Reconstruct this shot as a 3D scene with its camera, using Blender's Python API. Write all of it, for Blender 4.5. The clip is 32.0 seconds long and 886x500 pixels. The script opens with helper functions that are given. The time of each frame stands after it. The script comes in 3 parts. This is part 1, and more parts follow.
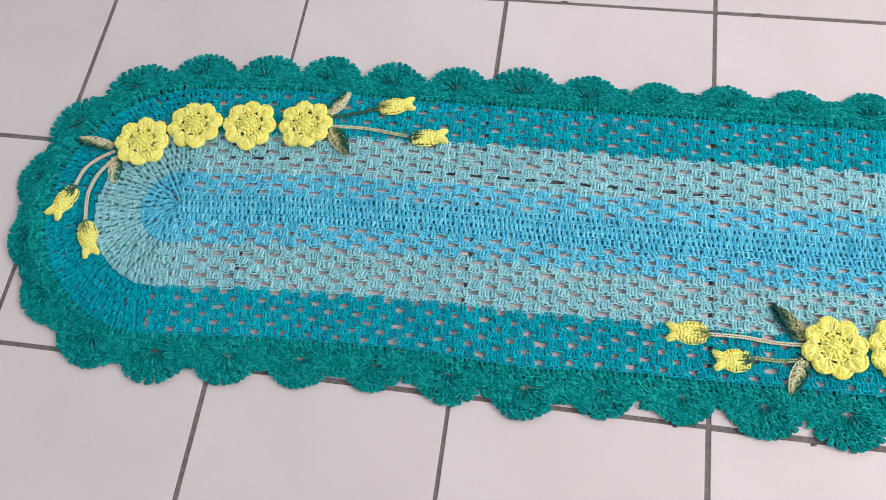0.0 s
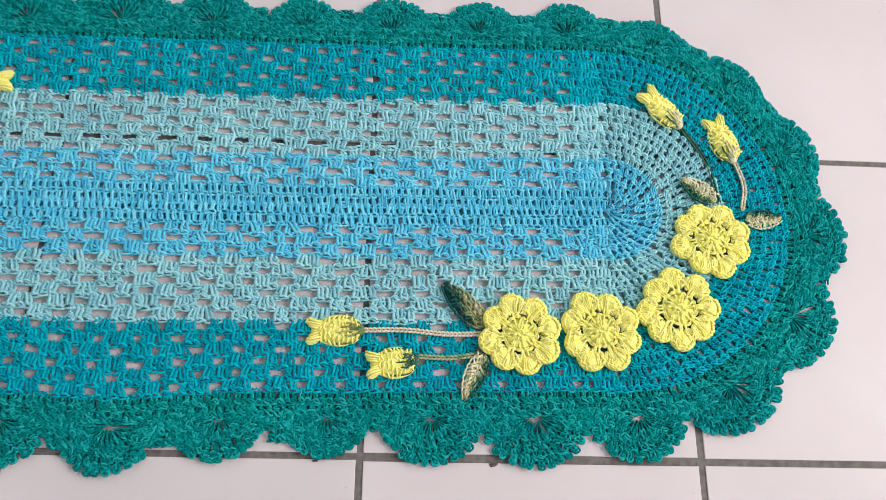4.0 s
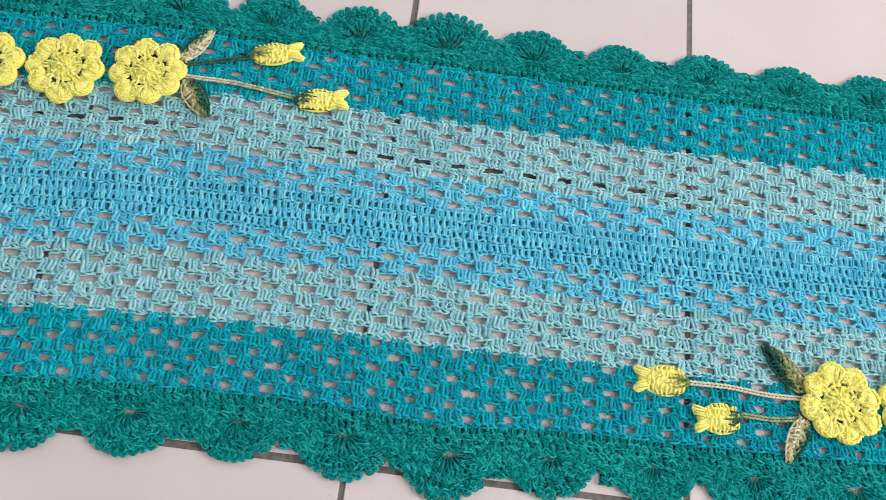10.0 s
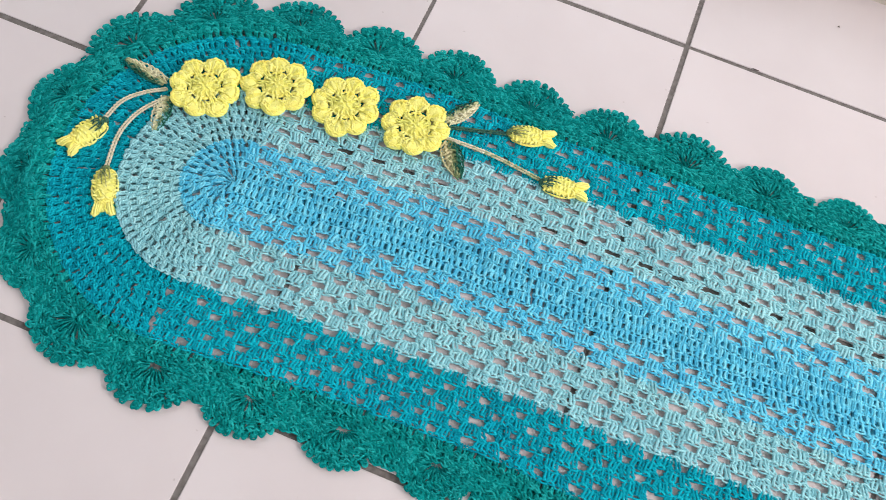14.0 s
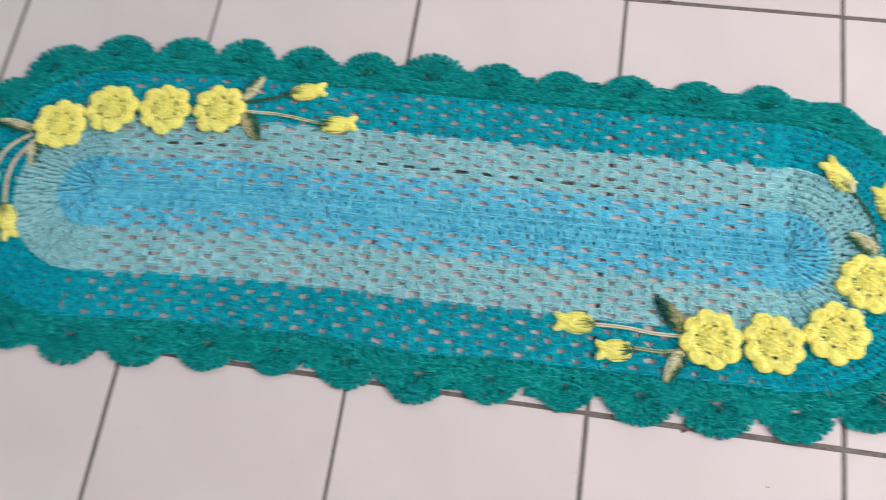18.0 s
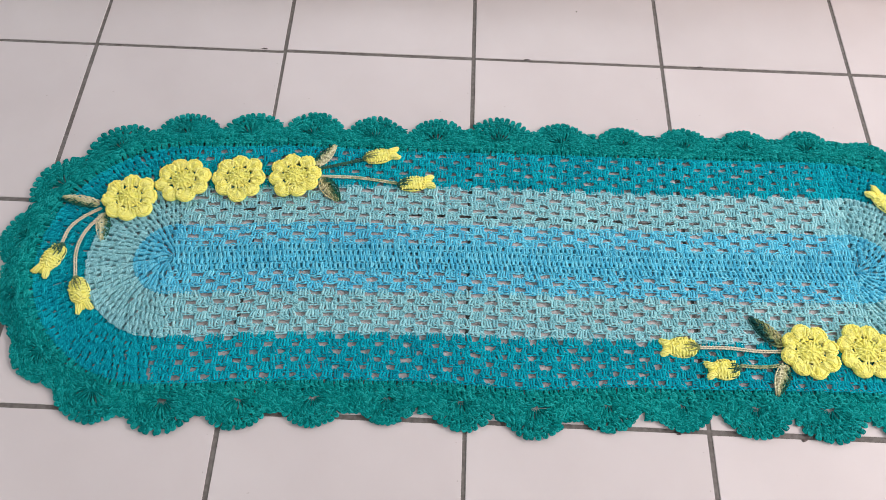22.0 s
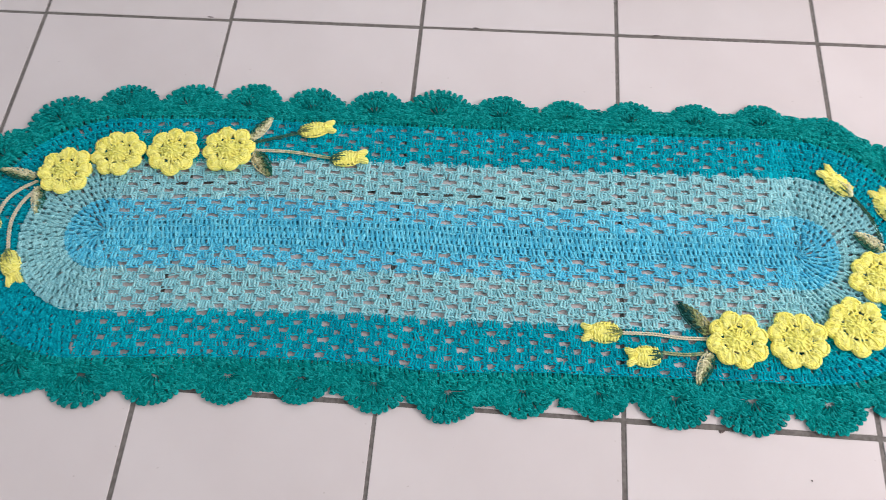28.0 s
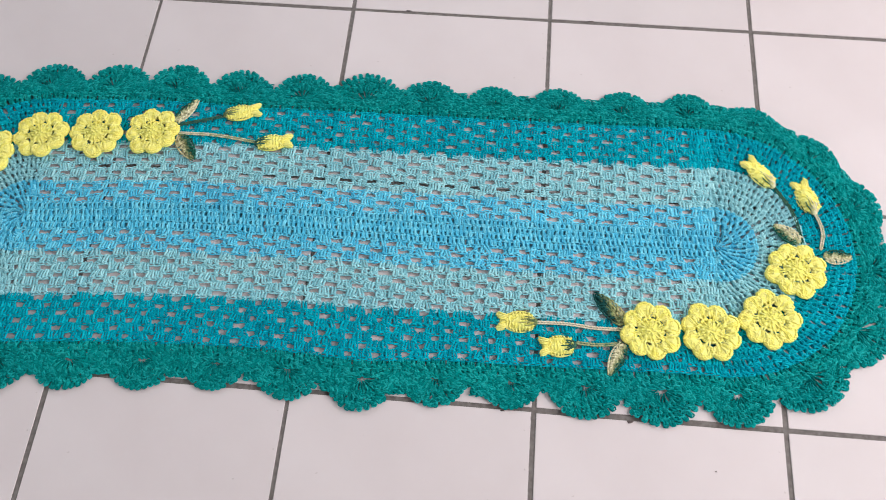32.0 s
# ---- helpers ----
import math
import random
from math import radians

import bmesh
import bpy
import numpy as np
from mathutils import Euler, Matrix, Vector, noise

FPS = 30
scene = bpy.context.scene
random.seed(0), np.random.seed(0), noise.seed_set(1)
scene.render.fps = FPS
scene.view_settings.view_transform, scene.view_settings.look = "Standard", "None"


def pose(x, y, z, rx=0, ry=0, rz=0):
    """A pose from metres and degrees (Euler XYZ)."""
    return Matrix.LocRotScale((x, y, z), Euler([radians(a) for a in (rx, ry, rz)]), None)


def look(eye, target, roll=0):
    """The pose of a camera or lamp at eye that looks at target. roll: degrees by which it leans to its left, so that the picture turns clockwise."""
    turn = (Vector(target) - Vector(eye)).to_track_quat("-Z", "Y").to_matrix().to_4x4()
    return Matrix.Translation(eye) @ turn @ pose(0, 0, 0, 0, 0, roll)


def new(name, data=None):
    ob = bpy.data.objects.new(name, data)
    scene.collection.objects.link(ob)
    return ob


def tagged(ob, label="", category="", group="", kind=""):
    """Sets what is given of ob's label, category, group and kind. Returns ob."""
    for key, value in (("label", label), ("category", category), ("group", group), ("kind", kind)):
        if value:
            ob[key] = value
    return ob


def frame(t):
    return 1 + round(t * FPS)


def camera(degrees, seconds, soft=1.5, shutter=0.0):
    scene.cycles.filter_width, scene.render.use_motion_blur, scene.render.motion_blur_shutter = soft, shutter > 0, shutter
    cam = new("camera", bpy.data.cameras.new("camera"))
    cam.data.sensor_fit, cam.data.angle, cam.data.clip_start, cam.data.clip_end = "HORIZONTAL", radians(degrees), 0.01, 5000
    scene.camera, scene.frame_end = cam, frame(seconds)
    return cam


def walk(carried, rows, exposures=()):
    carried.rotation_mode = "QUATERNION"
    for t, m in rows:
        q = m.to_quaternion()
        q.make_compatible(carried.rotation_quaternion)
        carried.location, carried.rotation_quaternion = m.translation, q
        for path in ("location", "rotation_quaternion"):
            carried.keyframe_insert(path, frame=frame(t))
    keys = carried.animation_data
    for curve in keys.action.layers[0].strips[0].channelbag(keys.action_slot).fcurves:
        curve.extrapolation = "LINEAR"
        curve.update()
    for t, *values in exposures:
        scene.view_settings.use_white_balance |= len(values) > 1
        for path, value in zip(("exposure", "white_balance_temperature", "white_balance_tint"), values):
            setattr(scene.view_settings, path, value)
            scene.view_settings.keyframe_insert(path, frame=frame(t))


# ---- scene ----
cam = camera(56.0, 32.0, soft=0.7, shutter=0.6)
PATH = [
    (0, (0.109, -0.595, 1.07), (-0.142, 0.204, -0.746), -10.1),
    (0.5, (0.122, -0.591, 1.07), (-0.093, 0.21, -0.75), -8.1),
    (1, (0.157, -0.595, 1.073), (-0.012, 0.214, -0.748), -6.1),
    (1.5, (0.207, -0.607, 1.075), (0.036, 0.223, -0.737), -5.9),
    (2, (0.253, -0.608, 1.066), (0.094, 0.211, -0.752), -5.4),
    (2.5, (0.345, -0.529, 1.051), (0.235, 0.267, -0.781), -3.5),
    (3, (0.331, -0.504, 0.965), (0.329, 0.264, -0.882), 3.3),
    (3.5, (0.36, -0.445, 0.871), (0.433, 0.287, -0.989), 7.1),
    (5.5, (0.311, -0.41, 0.763), (0.489, 0.275, -1.107), 15.5),
    (6, (0.284, -0.416, 0.765), (0.455, 0.294, -1.097), 15.4),
    (6.5, (0.253, -0.425, 0.77), (0.421, 0.295, -1.089), 15.7),
    (7, (0.214, -0.431, 0.774), (0.368, 0.293, -1.084), 16.1),
    (7.5, (0.176, -0.434, 0.783), (0.31, 0.297, -1.074), 15.7),
    (8, (0.143, -0.427, 0.79), (0.255, 0.294, -1.072), 15.4),
    (8.5, (0.114, -0.421, 0.796), (0.204, 0.289, -1.072), 14.8),
    (9, (0.075, -0.418, 0.803), (0.181, 0.303, -1.06), 17.0),
    (9.5, (0.054, -0.417, 0.811), (0.119, 0.313, -1.05), 13.2),
    (10, (0.033, -0.419, 0.814), (0.111, 0.311, -1.047), 13.5),
    (10.5, (-0.004, -0.417, 0.822), (0.044, 0.302, -1.043), 11.6),
    (11, (-0.043, -0.425, 0.825), (-0.019, 0.304, -1.037), 11.7),
    (11.5, (-0.069, -0.43, 0.829), (-0.069, 0.297, -1.034), 11.0),
    (12, (-0.108, -0.444, 0.834), (-0.124, 0.3, -1.023), 11.2),
    (12.5, (-0.124, -0.449, 0.846), (-0.184, 0.283, -1.014), 9.7),
    (13, (-0.138, -0.468, 0.847), (-0.235, 0.327, -0.986), 9.5),
    (13.5, (-0.137, -0.467, 0.851), (-0.264, 0.365, -0.963), 12.4),
    (14, (-0.12, -0.471, 0.853), (-0.264, 0.366, -0.957), 12.9),
    (14.5, (-0.065, -0.462, 0.86), (-0.215, 0.36, -0.957), 11.9),
    (15, (-0.008, -0.466, 0.867), (-0.083, 0.365, -0.95), 13.7),
    (15.5, (0.069, -0.458, 0.897), (0.067, 0.345, -0.935), 13.1),
    (17.5, (0.258, -0.444, 1.099), (0.256, 0.102, -0.825), 5.7),
    (18, (0.242, -0.51, 1.134), (0.012, 0.128, -0.748), -11.8),
    (18.5, (0.271, -0.556, 1.134), (-0.075, 0.14, -0.708), -17.5),
    (19, (0.251, -0.566, 1.164), (-0.064, 0.164, -0.671), -11.9),
    (19.5, (0.177, -0.605, 1.125), (0.02, 0.258, -0.672), 0.3),
    (20, (0.074, -0.614, 1.1), (0.011, 0.309, -0.673), 2.4),
    (20.5, (0.012, -0.644, 1.081), (0.095, 0.335, -0.661), 8.8),
    (21, (-0.013, -0.674, 1.083), (0.034, 0.305, -0.66), 5.3),
    (21.5, (-0.031, -0.693, 1.086), (0.001, 0.299, -0.649), 4.1),
    (22, (-0.04, -0.705, 1.083), (-0.039, 0.316, -0.637), 2.5),
    (22.5, (-0.06, -0.706, 1.079), (-0.056, 0.28, -0.661), 3.2),
    (23, (-0.079, -0.703, 1.089), (-0.104, 0.288, -0.647), 2.7),
    (23.5, (-0.068, -0.706, 1.086), (-0.062, 0.264, -0.663), 4.0),
    (24, (-0.033, -0.691, 1.092), (-0.012, 0.256, -0.67), 7.4),
    (24.5, (0.004, -0.671, 1.088), (0.014, 0.247, -0.688), 7.1),
    (25, (0.051, -0.658, 1.086), (0.041, 0.288, -0.676), 4.9),
    (25.5, (0.081, -0.66, 1.08), (0.08, 0.277, -0.687), 3.7),
    (27.5, (0.114, -0.657, 1.086), (0.07, 0.241, -0.701), 0.9),
    (28, (0.146, -0.647, 1.089), (0.024, 0.258, -0.69), -3.5),
    (28.5, (0.184, -0.644, 1.091), (-0.052, 0.241, -0.687), -9.2),
    (29, (0.228, -0.635, 1.083), (-0.031, 0.203, -0.714), -11.6),
    (29.5, (0.276, -0.609, 1.093), (-0.005, 0.201, -0.715), -14.9),
    (30, (0.317, -0.588, 1.098), (0.008, 0.211, -0.709), -18.1),
    (30.5, (0.359, -0.579, 1.106), (0.07, 0.197, -0.714), -18.2),
    (31, (0.349, -0.593, 1.102), (0.135, 0.21, -0.718), -13.4),
    (31.5, (0.316, -0.603, 1.101), (0.159, 0.218, -0.716), -7.9),
    (32, (0.249, -0.618, 1.095), (0.15, 0.229, -0.714), -1.9),
]
# stops, colour temperature and tint
EXPOSURES = [(0.0, 0.02, 6460, 10), (2.0, 0.05, 6430, 10), (3.5, -0.1, 6440, 10), (5.5, -0.17, 6400, 10), (6.0, -0.17, 6390, 10), (6.5, -0.26, 6400, 10), (7.0, -0.2, 6420, 10), (8.0, -0.06, 6550, 10), (9.0, 0.0, 6660, 10), (10.0, 0.02, 6690, 10), (12.0, 0.08, 6630, 10), (13.0, 0.2, 6580, 10), (15.5, 0.24, 6570, 11), (17.5, -0.05, 6560, 10), (21.0, -0.07, 6650, 10), (23.0, 0.05, 6550, 10), (25.5, 0.06, 6500, 10), (28.0, -0.04, 6470, 10), (32.0, -0.04, 6450, 10)]
walk(cam, [(t, look(eye, target, roll)) for t, eye, target, roll in PATH], EXPOSURES)

# ---- light ----
world = bpy.data.worlds.new("world")
scene.world = world
world.use_nodes = True
sky = world.node_tree.nodes.new("ShaderNodeTexSky")
sky.sky_type, sky.sun_disc = "NISHITA", False
sky.sun_elevation, sky.sun_rotation = radians(40), radians(80)
world.node_tree.links.new(sky.outputs[0], world.node_tree.nodes["Background"].inputs[0])
world.node_tree.nodes["Background"].inputs[1].default_value = 0.1


def area_light(name, m, w, h, power, colour):
    lamp = bpy.data.lights.new(name, "AREA")
    lamp.shape, lamp.size, lamp.size_y, lamp.energy, lamp.color = "RECTANGLE", w, h, power, colour
    ob = new(name, lamp)
    ob.matrix_world = m
    return ob


# two area lamps added inside unseen openings; the north one is only fill
area_light("added_daylight", look((2.55, -0.25, 1.72), (0.0, -0.15, 0.1)), 2.4, 1.5, 80, (1.0, 0.905, 0.885))
area_light("added_daylight", look((-0.2, 2.9, 1.75), (0.1, 0.0, 0.1)), 1.6, 1.5, 25, (0.96, 0.95, 0.98))


# ---- materials ----
def material(name, rough=0.8):
    m = bpy.data.materials.new(name)
    m.use_nodes = True
    b = m.node_tree.nodes["Principled BSDF"]
    b.inputs["Roughness"].default_value = rough
    return m, m.node_tree.nodes, m.node_tree.links, b


def node(nodes, kind, **values):
    n = nodes.new(kind)
    for k, v in values.items():
        n.inputs[k.replace("_", " ")].default_value = v
    return n


def ramp(nodes, links, source, stops):
    r = nodes.new("ShaderNodeValToRGB")
    while len(r.color_ramp.elements) < len(stops):
        r.color_ramp.elements.new(0.5)
    for e, (p, c) in zip(r.color_ramp.elements, stops):
        e.position, e.color = p, (*c, 1)
    links.new(source, r.inputs[0])
    return r.outputs[0]


def blend(nodes, links, mode, a, b, fac):
    n = nodes.new("ShaderNodeMix")
    n.data_type, n.blend_type = "RGBA", mode
    for sock, v in ((n.inputs[0], fac), (n.inputs[6], a), (n.inputs[7], b)):
        if hasattr(v, "links"):
            links.new(v, sock)
        elif isinstance(v, float):
            sock.default_value = v
        else:
            sock.default_value = (*v, 1)
    return n.outputs[2]


def yarn(name, dark, mid, light, patch=9.0, grit=1.0):
    """Cotton string: each strand a little lighter or darker, a slow drift of the dye, fine twist."""
    m, nodes, links, b = material(name, 0.85)
    geo = nodes.new("ShaderNodeNewGeometry")
    tex = nodes.new("ShaderNodeTexCoord")
    strand = ramp(nodes, links, geo.outputs["Random Per Island"], ((0.0, dark), (0.5, mid), (1.0, light)))
    drift = node(nodes, "ShaderNodeTexNoise", Scale=patch, Detail=3.0)
    links.new(tex.outputs["Object"], drift.inputs["Vector"])
    tone = ramp(nodes, links, drift.outputs["Fac"], ((0.3, (0.86, 0.9, 0.92)), (0.7, (1.08, 1.04, 1.02))))
    colour = blend(nodes, links, "MULTIPLY", strand, tone, 1.0)
    fine = node(nodes, "ShaderNodeTexNoise", Scale=900.0, Detail=2.0)
    links.new(tex.outputs["Object"], fine.inputs["Vector"])
    grain = ramp(nodes, links, fine.outputs["Fac"], ((0.3, (1 - 0.18 * grit,) * 3), (0.7, (1 + 0.1 * grit,) * 3)))
    colour = blend(nodes, links, "MULTIPLY", colour, grain, 1.0)
    links.new(colour, b.inputs["Base Color"])
    bump = node(nodes, "ShaderNodeBump", Strength=0.35 * grit, Distance=0.0008)
    links.new(fine.outputs["Fac"], bump.inputs["Height"])
    links.new(bump.outputs[0], b.inputs["Normal"])
    b.inputs["Specular IOR Level"].default_value = 0.06
    return m


# blue to green: strand tones spread wider to put in highlights and dark gaps
BLUE = yarn("sky_blue_cotton", (0.065, 0.45, 0.68), (0.120, 0.58, 0.79), (0.22, 0.71, 0.88))
AQUA = yarn("pale_aqua_cotton", (0.215, 0.51, 0.575), (0.295, 0.63, 0.69), (0.39, 0.74, 0.785))
TEAL = yarn("teal_blue_cotton", (0.0, 0.25, 0.335), (0.0, 0.355, 0.455), (0.004, 0.48, 0.59))
GREEN = yarn("sea_green_cotton", (0.0, 0.18, 0.174), (0.0, 0.275, 0.266), (0.016, 0.425, 0.412))
YELLOW = yarn("lemon_yellow_cotton", (0.88, 0.83, 0.18), (0.92, 0.88, 0.24), (0.94, 0.91, 0.32), patch=40.0, grit=0.5)


def leaf_yarn(name, base, middle, tip, length, across=0.0, along=0.45, more=-0.12):
    """String dyed in runs: pale at the stalk, darker towards the point and, by across, towards one side."""
    m, nodes, links, b = material(name, 0.85)
    tex, geo = nodes.new("ShaderNodeTexCoord"), nodes.new("ShaderNodeNewGeometry")
    sep = nodes.new("ShaderNodeSeparateXYZ")
    links.new(tex.outputs["Object"], sep.inputs[0])
    run = nodes.new("ShaderNodeMath")
    run.operation = "MULTIPLY_ADD"
    links.new(sep.outputs[0], run.inputs[0])
    run.inputs[1].default_value = (along if across else 0.7) / length
    side = nodes.new("ShaderNodeMath")
    side.operation = "MULTIPLY_ADD"
    links.new(sep.outputs[1], side.inputs[0])
    side.inputs[1].default_value = across
    mix = nodes.new("ShaderNodeMath")
    mix.operation = "MULTIPLY_ADD"
    links.new(geo.outputs["Random Per Island"], mix.inputs[0])
    mix.inputs[1].default_value, mix.inputs[2].default_value = (0.5, more) if across else (0.9, -0.3)
    links.new(mix.outputs[0], side.inputs[2])
    links.new(side.outputs[0], run.inputs[2])
    links.new(ramp(nodes, links, run.outputs[0], ((0.05, base), (0.40, middle), (0.75, tip))), b.inputs["Base Color"])
    b.inputs["Specular IOR Level"].default_value = 0.2
    return m


BEIGE, OLIVE, DEEP = (0.60, 0.55, 0.32), (0.22, 0.27, 0.11), (0.008, 0.075, 0.068)
LEAF_DARK = leaf_yarn("variegated_dark_green_cotton", (0.48, 0.46, 0.24), OLIVE, DEEP, 0.045, 50.0, 0.9, -0.16)
LEAF_PALE = leaf_yarn("variegated_pale_green_cotton", (0.72, 0.69, 0.47), (0.52, 0.54, 0.29), (0.015, 0.12, 0.08), 0.060, 80.0, 0.3, -0.10)
LEAF_MIX = leaf_yarn("variegated_green_cotton", BEIGE, (0.25, 0.29, 0.13), (0.012, 0.11, 0.075), 0.050, 75.0, 0.45, -0.02)
CALYX_OLIVE = leaf_yarn("olive_cotton", (0.10, 0.17, 0.08), (0.22, 0.26, 0.10), (0.40, 0.40, 0.15), 0.030)
STEM_PALE = leaf_yarn("beige_green_cotton", (0.68, 0.62, 0.47), (0.58, 0.57, 0.38), (0.34, 0.40, 0.22), 0.12)
STEM_MIX = leaf_yarn("olive_green_cotton", (0.36, 0.40, 0.22), (0.16, 0.26, 0.14), (0.06, 0.17, 0.12), 0.12)
STEM_DARK = leaf_yarn("dark_green_cotton", (0.05, 0.13, 0.08), (0.03, 0.12, 0.09), (0.02, 0.09, 0.08), 0.12)

TILE, nodes, links, b = material("glazed_tile", 0.28)
tex, info = nodes.new("ShaderNodeTexCoord"), nodes.new("ShaderNodeObjectInfo")
cloud = node(nodes, "ShaderNodeTexNoise", Scale=5.0, Detail=4.0)
links.new(tex.outputs["Object"], cloud.inputs["Vector"])
base = ramp(nodes, links, cloud.outputs["Fac"], ((0.3, (0.618, 0.554, 0.556)), (0.7, (0.668, 0.608, 0.612))))
each = ramp(nodes, links, info.outputs["Random"], ((0.0, (0.95, 0.95, 0.95)), (1.0, (1.02, 1.01, 1.01))))
base = blend(nodes, links, "MULTIPLY", base, each, 1.0)
speck = node(nodes, "ShaderNodeTexNoise", Scale=75.0, Detail=1.0)
links.new(tex.outputs["Object"], speck.inputs["Vector"])
spots = ramp(nodes, links, speck.outputs["Fac"], ((0.79, (1, 1, 1)), (0.82, (0.62, 0.57, 0.54))))
links.new(blend(nodes, links, "MULTIPLY", base, spots, 1.0), b.inputs["Base Color"])
smear = node(nodes, "ShaderNodeTexNoise", Scale=14.0, Detail=3.0)
links.new(tex.outputs["Object"], smear.inputs["Vector"])
gloss = node(nodes, "ShaderNodeMapRange", From_Min=0.3, From_Max=0.7, To_Min=0.30, To_Max=0.5)
links.new(smear.outputs["Fac"], gloss.inputs[0])
links.new(gloss.outputs[0], b.inputs["Roughness"])
b.inputs["Specular IOR Level"].default_value = 0.36

GROUT, nodes, links, b = material("grey_brown_grout", 0.95)
tex = nodes.new("ShaderNodeTexCoord")
sand = node(nodes, "ShaderNodeTexNoise", Scale=160.0, Detail=4.0)
links.new(tex.outputs["Object"], sand.inputs["Vector"])
links.new(ramp(nodes, links, sand.outputs["Fac"], ((0.3, (0.115, 0.10, 0.093)), (0.7, (0.205, 0.185, 0.173)))), b.inputs["Base Color"])

# unseen walls and ceiling, coloured pale blue to cool the light they bounce
WALL, nodes, links, b = material("bounce_tint_wall", 0.9)
tex = nodes.new("ShaderNodeTexCoord")
coat = node(nodes, "ShaderNodeTexNoise", Scale=3.0, Detail=5.0)
links.new(tex.outputs["Object"], coat.inputs["Vector"])
links.new(ramp(nodes, links, coat.outputs["Fac"], ((0.3, (0.72, 0.785, 0.805)), (0.7, (0.77, 0.83, 0.85)))), b.inputs["Base Color"])
STONE, nodes, links, b = material("beige_stone", 0.55)
tex = nodes.new("ShaderNodeTexCoord")
vein = node(nodes, "ShaderNodeTexNoise", Scale=11.0, Detail=6.0)
links.new(tex.outputs["Object"], vein.inputs["Vector"])
links.new(ramp(nodes, links, vein.outputs["Fac"], ((0.3, (0.50, 0.45, 0.39)), (0.7, (0.57, 0.515, 0.45)))), b.inputs["Base Color"])
CHIP, nodes, links, b = material("chipped_edge", 0.9)
tex = nodes.new("ShaderNodeTexCoord")
clay = node(nodes, "ShaderNodeTexNoise", Scale=300.0)
links.new(tex.outputs["Object"], clay.inputs["Vector"])
links.new(ramp(nodes, links, clay.outputs["Fac"], ((0.3, (0.05, 0.04, 0.04)), (0.7, (0.16, 0.12, 0.11)))), b.inputs["Base Color"])


# ---- mesh tools ----
def mesh_of(name, verts, quads, mat, smooth=True):
    """A mesh from arrays of corners and four-cornered faces."""
    me = bpy.data.meshes.new(name)
    verts, quads = np.asarray(verts, np.float32), np.asarray(quads, np.int32)
    me.vertices.add(len(verts))
    me.vertices.foreach_set("co", verts.ravel())
    me.loops.add(quads.size)
    me.loops.foreach_set("vertex_index", quads.ravel())
    me.polygons.add(len(quads))
    me.polygons.foreach_set("loop_start", np.arange(0, quads.size, 4, dtype=np.int32))
    me.polygons.foreach_set("use_smooth", np.full(len(quads), smooth))
    me.update(calc_edges=True)
    me.materials.append(mat)
    return me


def part(name, data, parent, label="", m=None):
    ob = new(name, data)
    ob.parent = parent
    if m is not None:
        ob.matrix_local = m
    return tagged(ob, label=label)


def glide(points, n):
    """n places on a smooth curve through the points."""
    p = np.asarray(points, float)
    p = np.vstack([2 * p[0] - p[1], p, 2 * p[-1] - p[-2]])
    t = np.linspace(0, len(p) - 3 - 1e-9, n)
    k, f = t.astype(int), (t % 1)[:, None]
    a, b, c, d = p[k], p[k + 1], p[k + 2], p[k + 3]
    return 0.5 * (2 * b + (c - a) * f + (2 * a - 5 * b + 4 * c - d) * f**2 + (3 * b - 3 * c + d - a) * f**3)


def tube(points, radius, rings=6, sides=5, taper=0.55, flat=1.0):
    """A strand of string along a curve, thinner at its ends."""
    c = glide(points, rings)
    along = np.gradient(c, axis=0)
    along /= np.linalg.norm(along, axis=1, keepdims=True) + 1e-12
    ref = np.where(np.abs(along[:, 2:3]) > 0.9, np.array([[1.0, 0, 0]]), np.array([[0, 0, 1.0]]))
    side = np.cross(along, ref)
    side /= np.linalg.norm(side, axis=1, keepdims=True)
    up = np.cross(side, along)
    r = np.full(rings, radius)
    r[0] *= taper
    r[-1] *= taper
    a = np.arange(sides) * 2 * np.pi / sides
    v = c[:, None] + r[:, None, None] * (np.cos(a)[None, :, None] * side[:, None] + flat * np.sin(a)[None, :, None] * up[:, None])
    i, j = np.meshgrid(np.arange(rings - 1), np.arange(sides), indexing="ij")
    q = np.stack([i * sides + j, i * sides + (j + 1) % sides, (i + 1) * sides + (j + 1) % sides, (i + 1) * sides + j], -1)
    return v.reshape(-1, 3), q.reshape(-1, 4)


def pad(cx, cy, cz, rx, ry, rz, turn=0.0, n=12, m=7):
    """A flattened cushion."""
    lon, lat = np.arange(n) * 2 * np.pi / n, np.linspace(-np.pi / 2 + 0.002, np.pi / 2 - 0.002, m)
    lo, la = np.meshgrid(lon, lat)
    x, y, z = rx * np.cos(la) * np.cos(lo), ry * np.cos(la) * np.sin(lo), rz * np.sin(la)
    c, s = np.cos(turn), np.sin(turn)
    v = np.stack([cx + c * x - s * y, cy + s * x + c * y, cz + z], -1).reshape(-1, 3)
    i, j = np.meshgrid(np.arange(m - 1), np.arange(n), indexing="ij")
    q = np.stack([i * n + j, i * n + (j + 1) % n, (i + 1) * n + (j + 1) % n, (i + 1) * n + j], -1).reshape(-1, 4)
    return v, q


def joined(pieces):
    verts, quads, n = [], [], 0
    for v, q in pieces:
        verts.append(v)
        quads.append(q + n)
        n += len(v)
    return np.concatenate(verts), np.concatenate(quads)


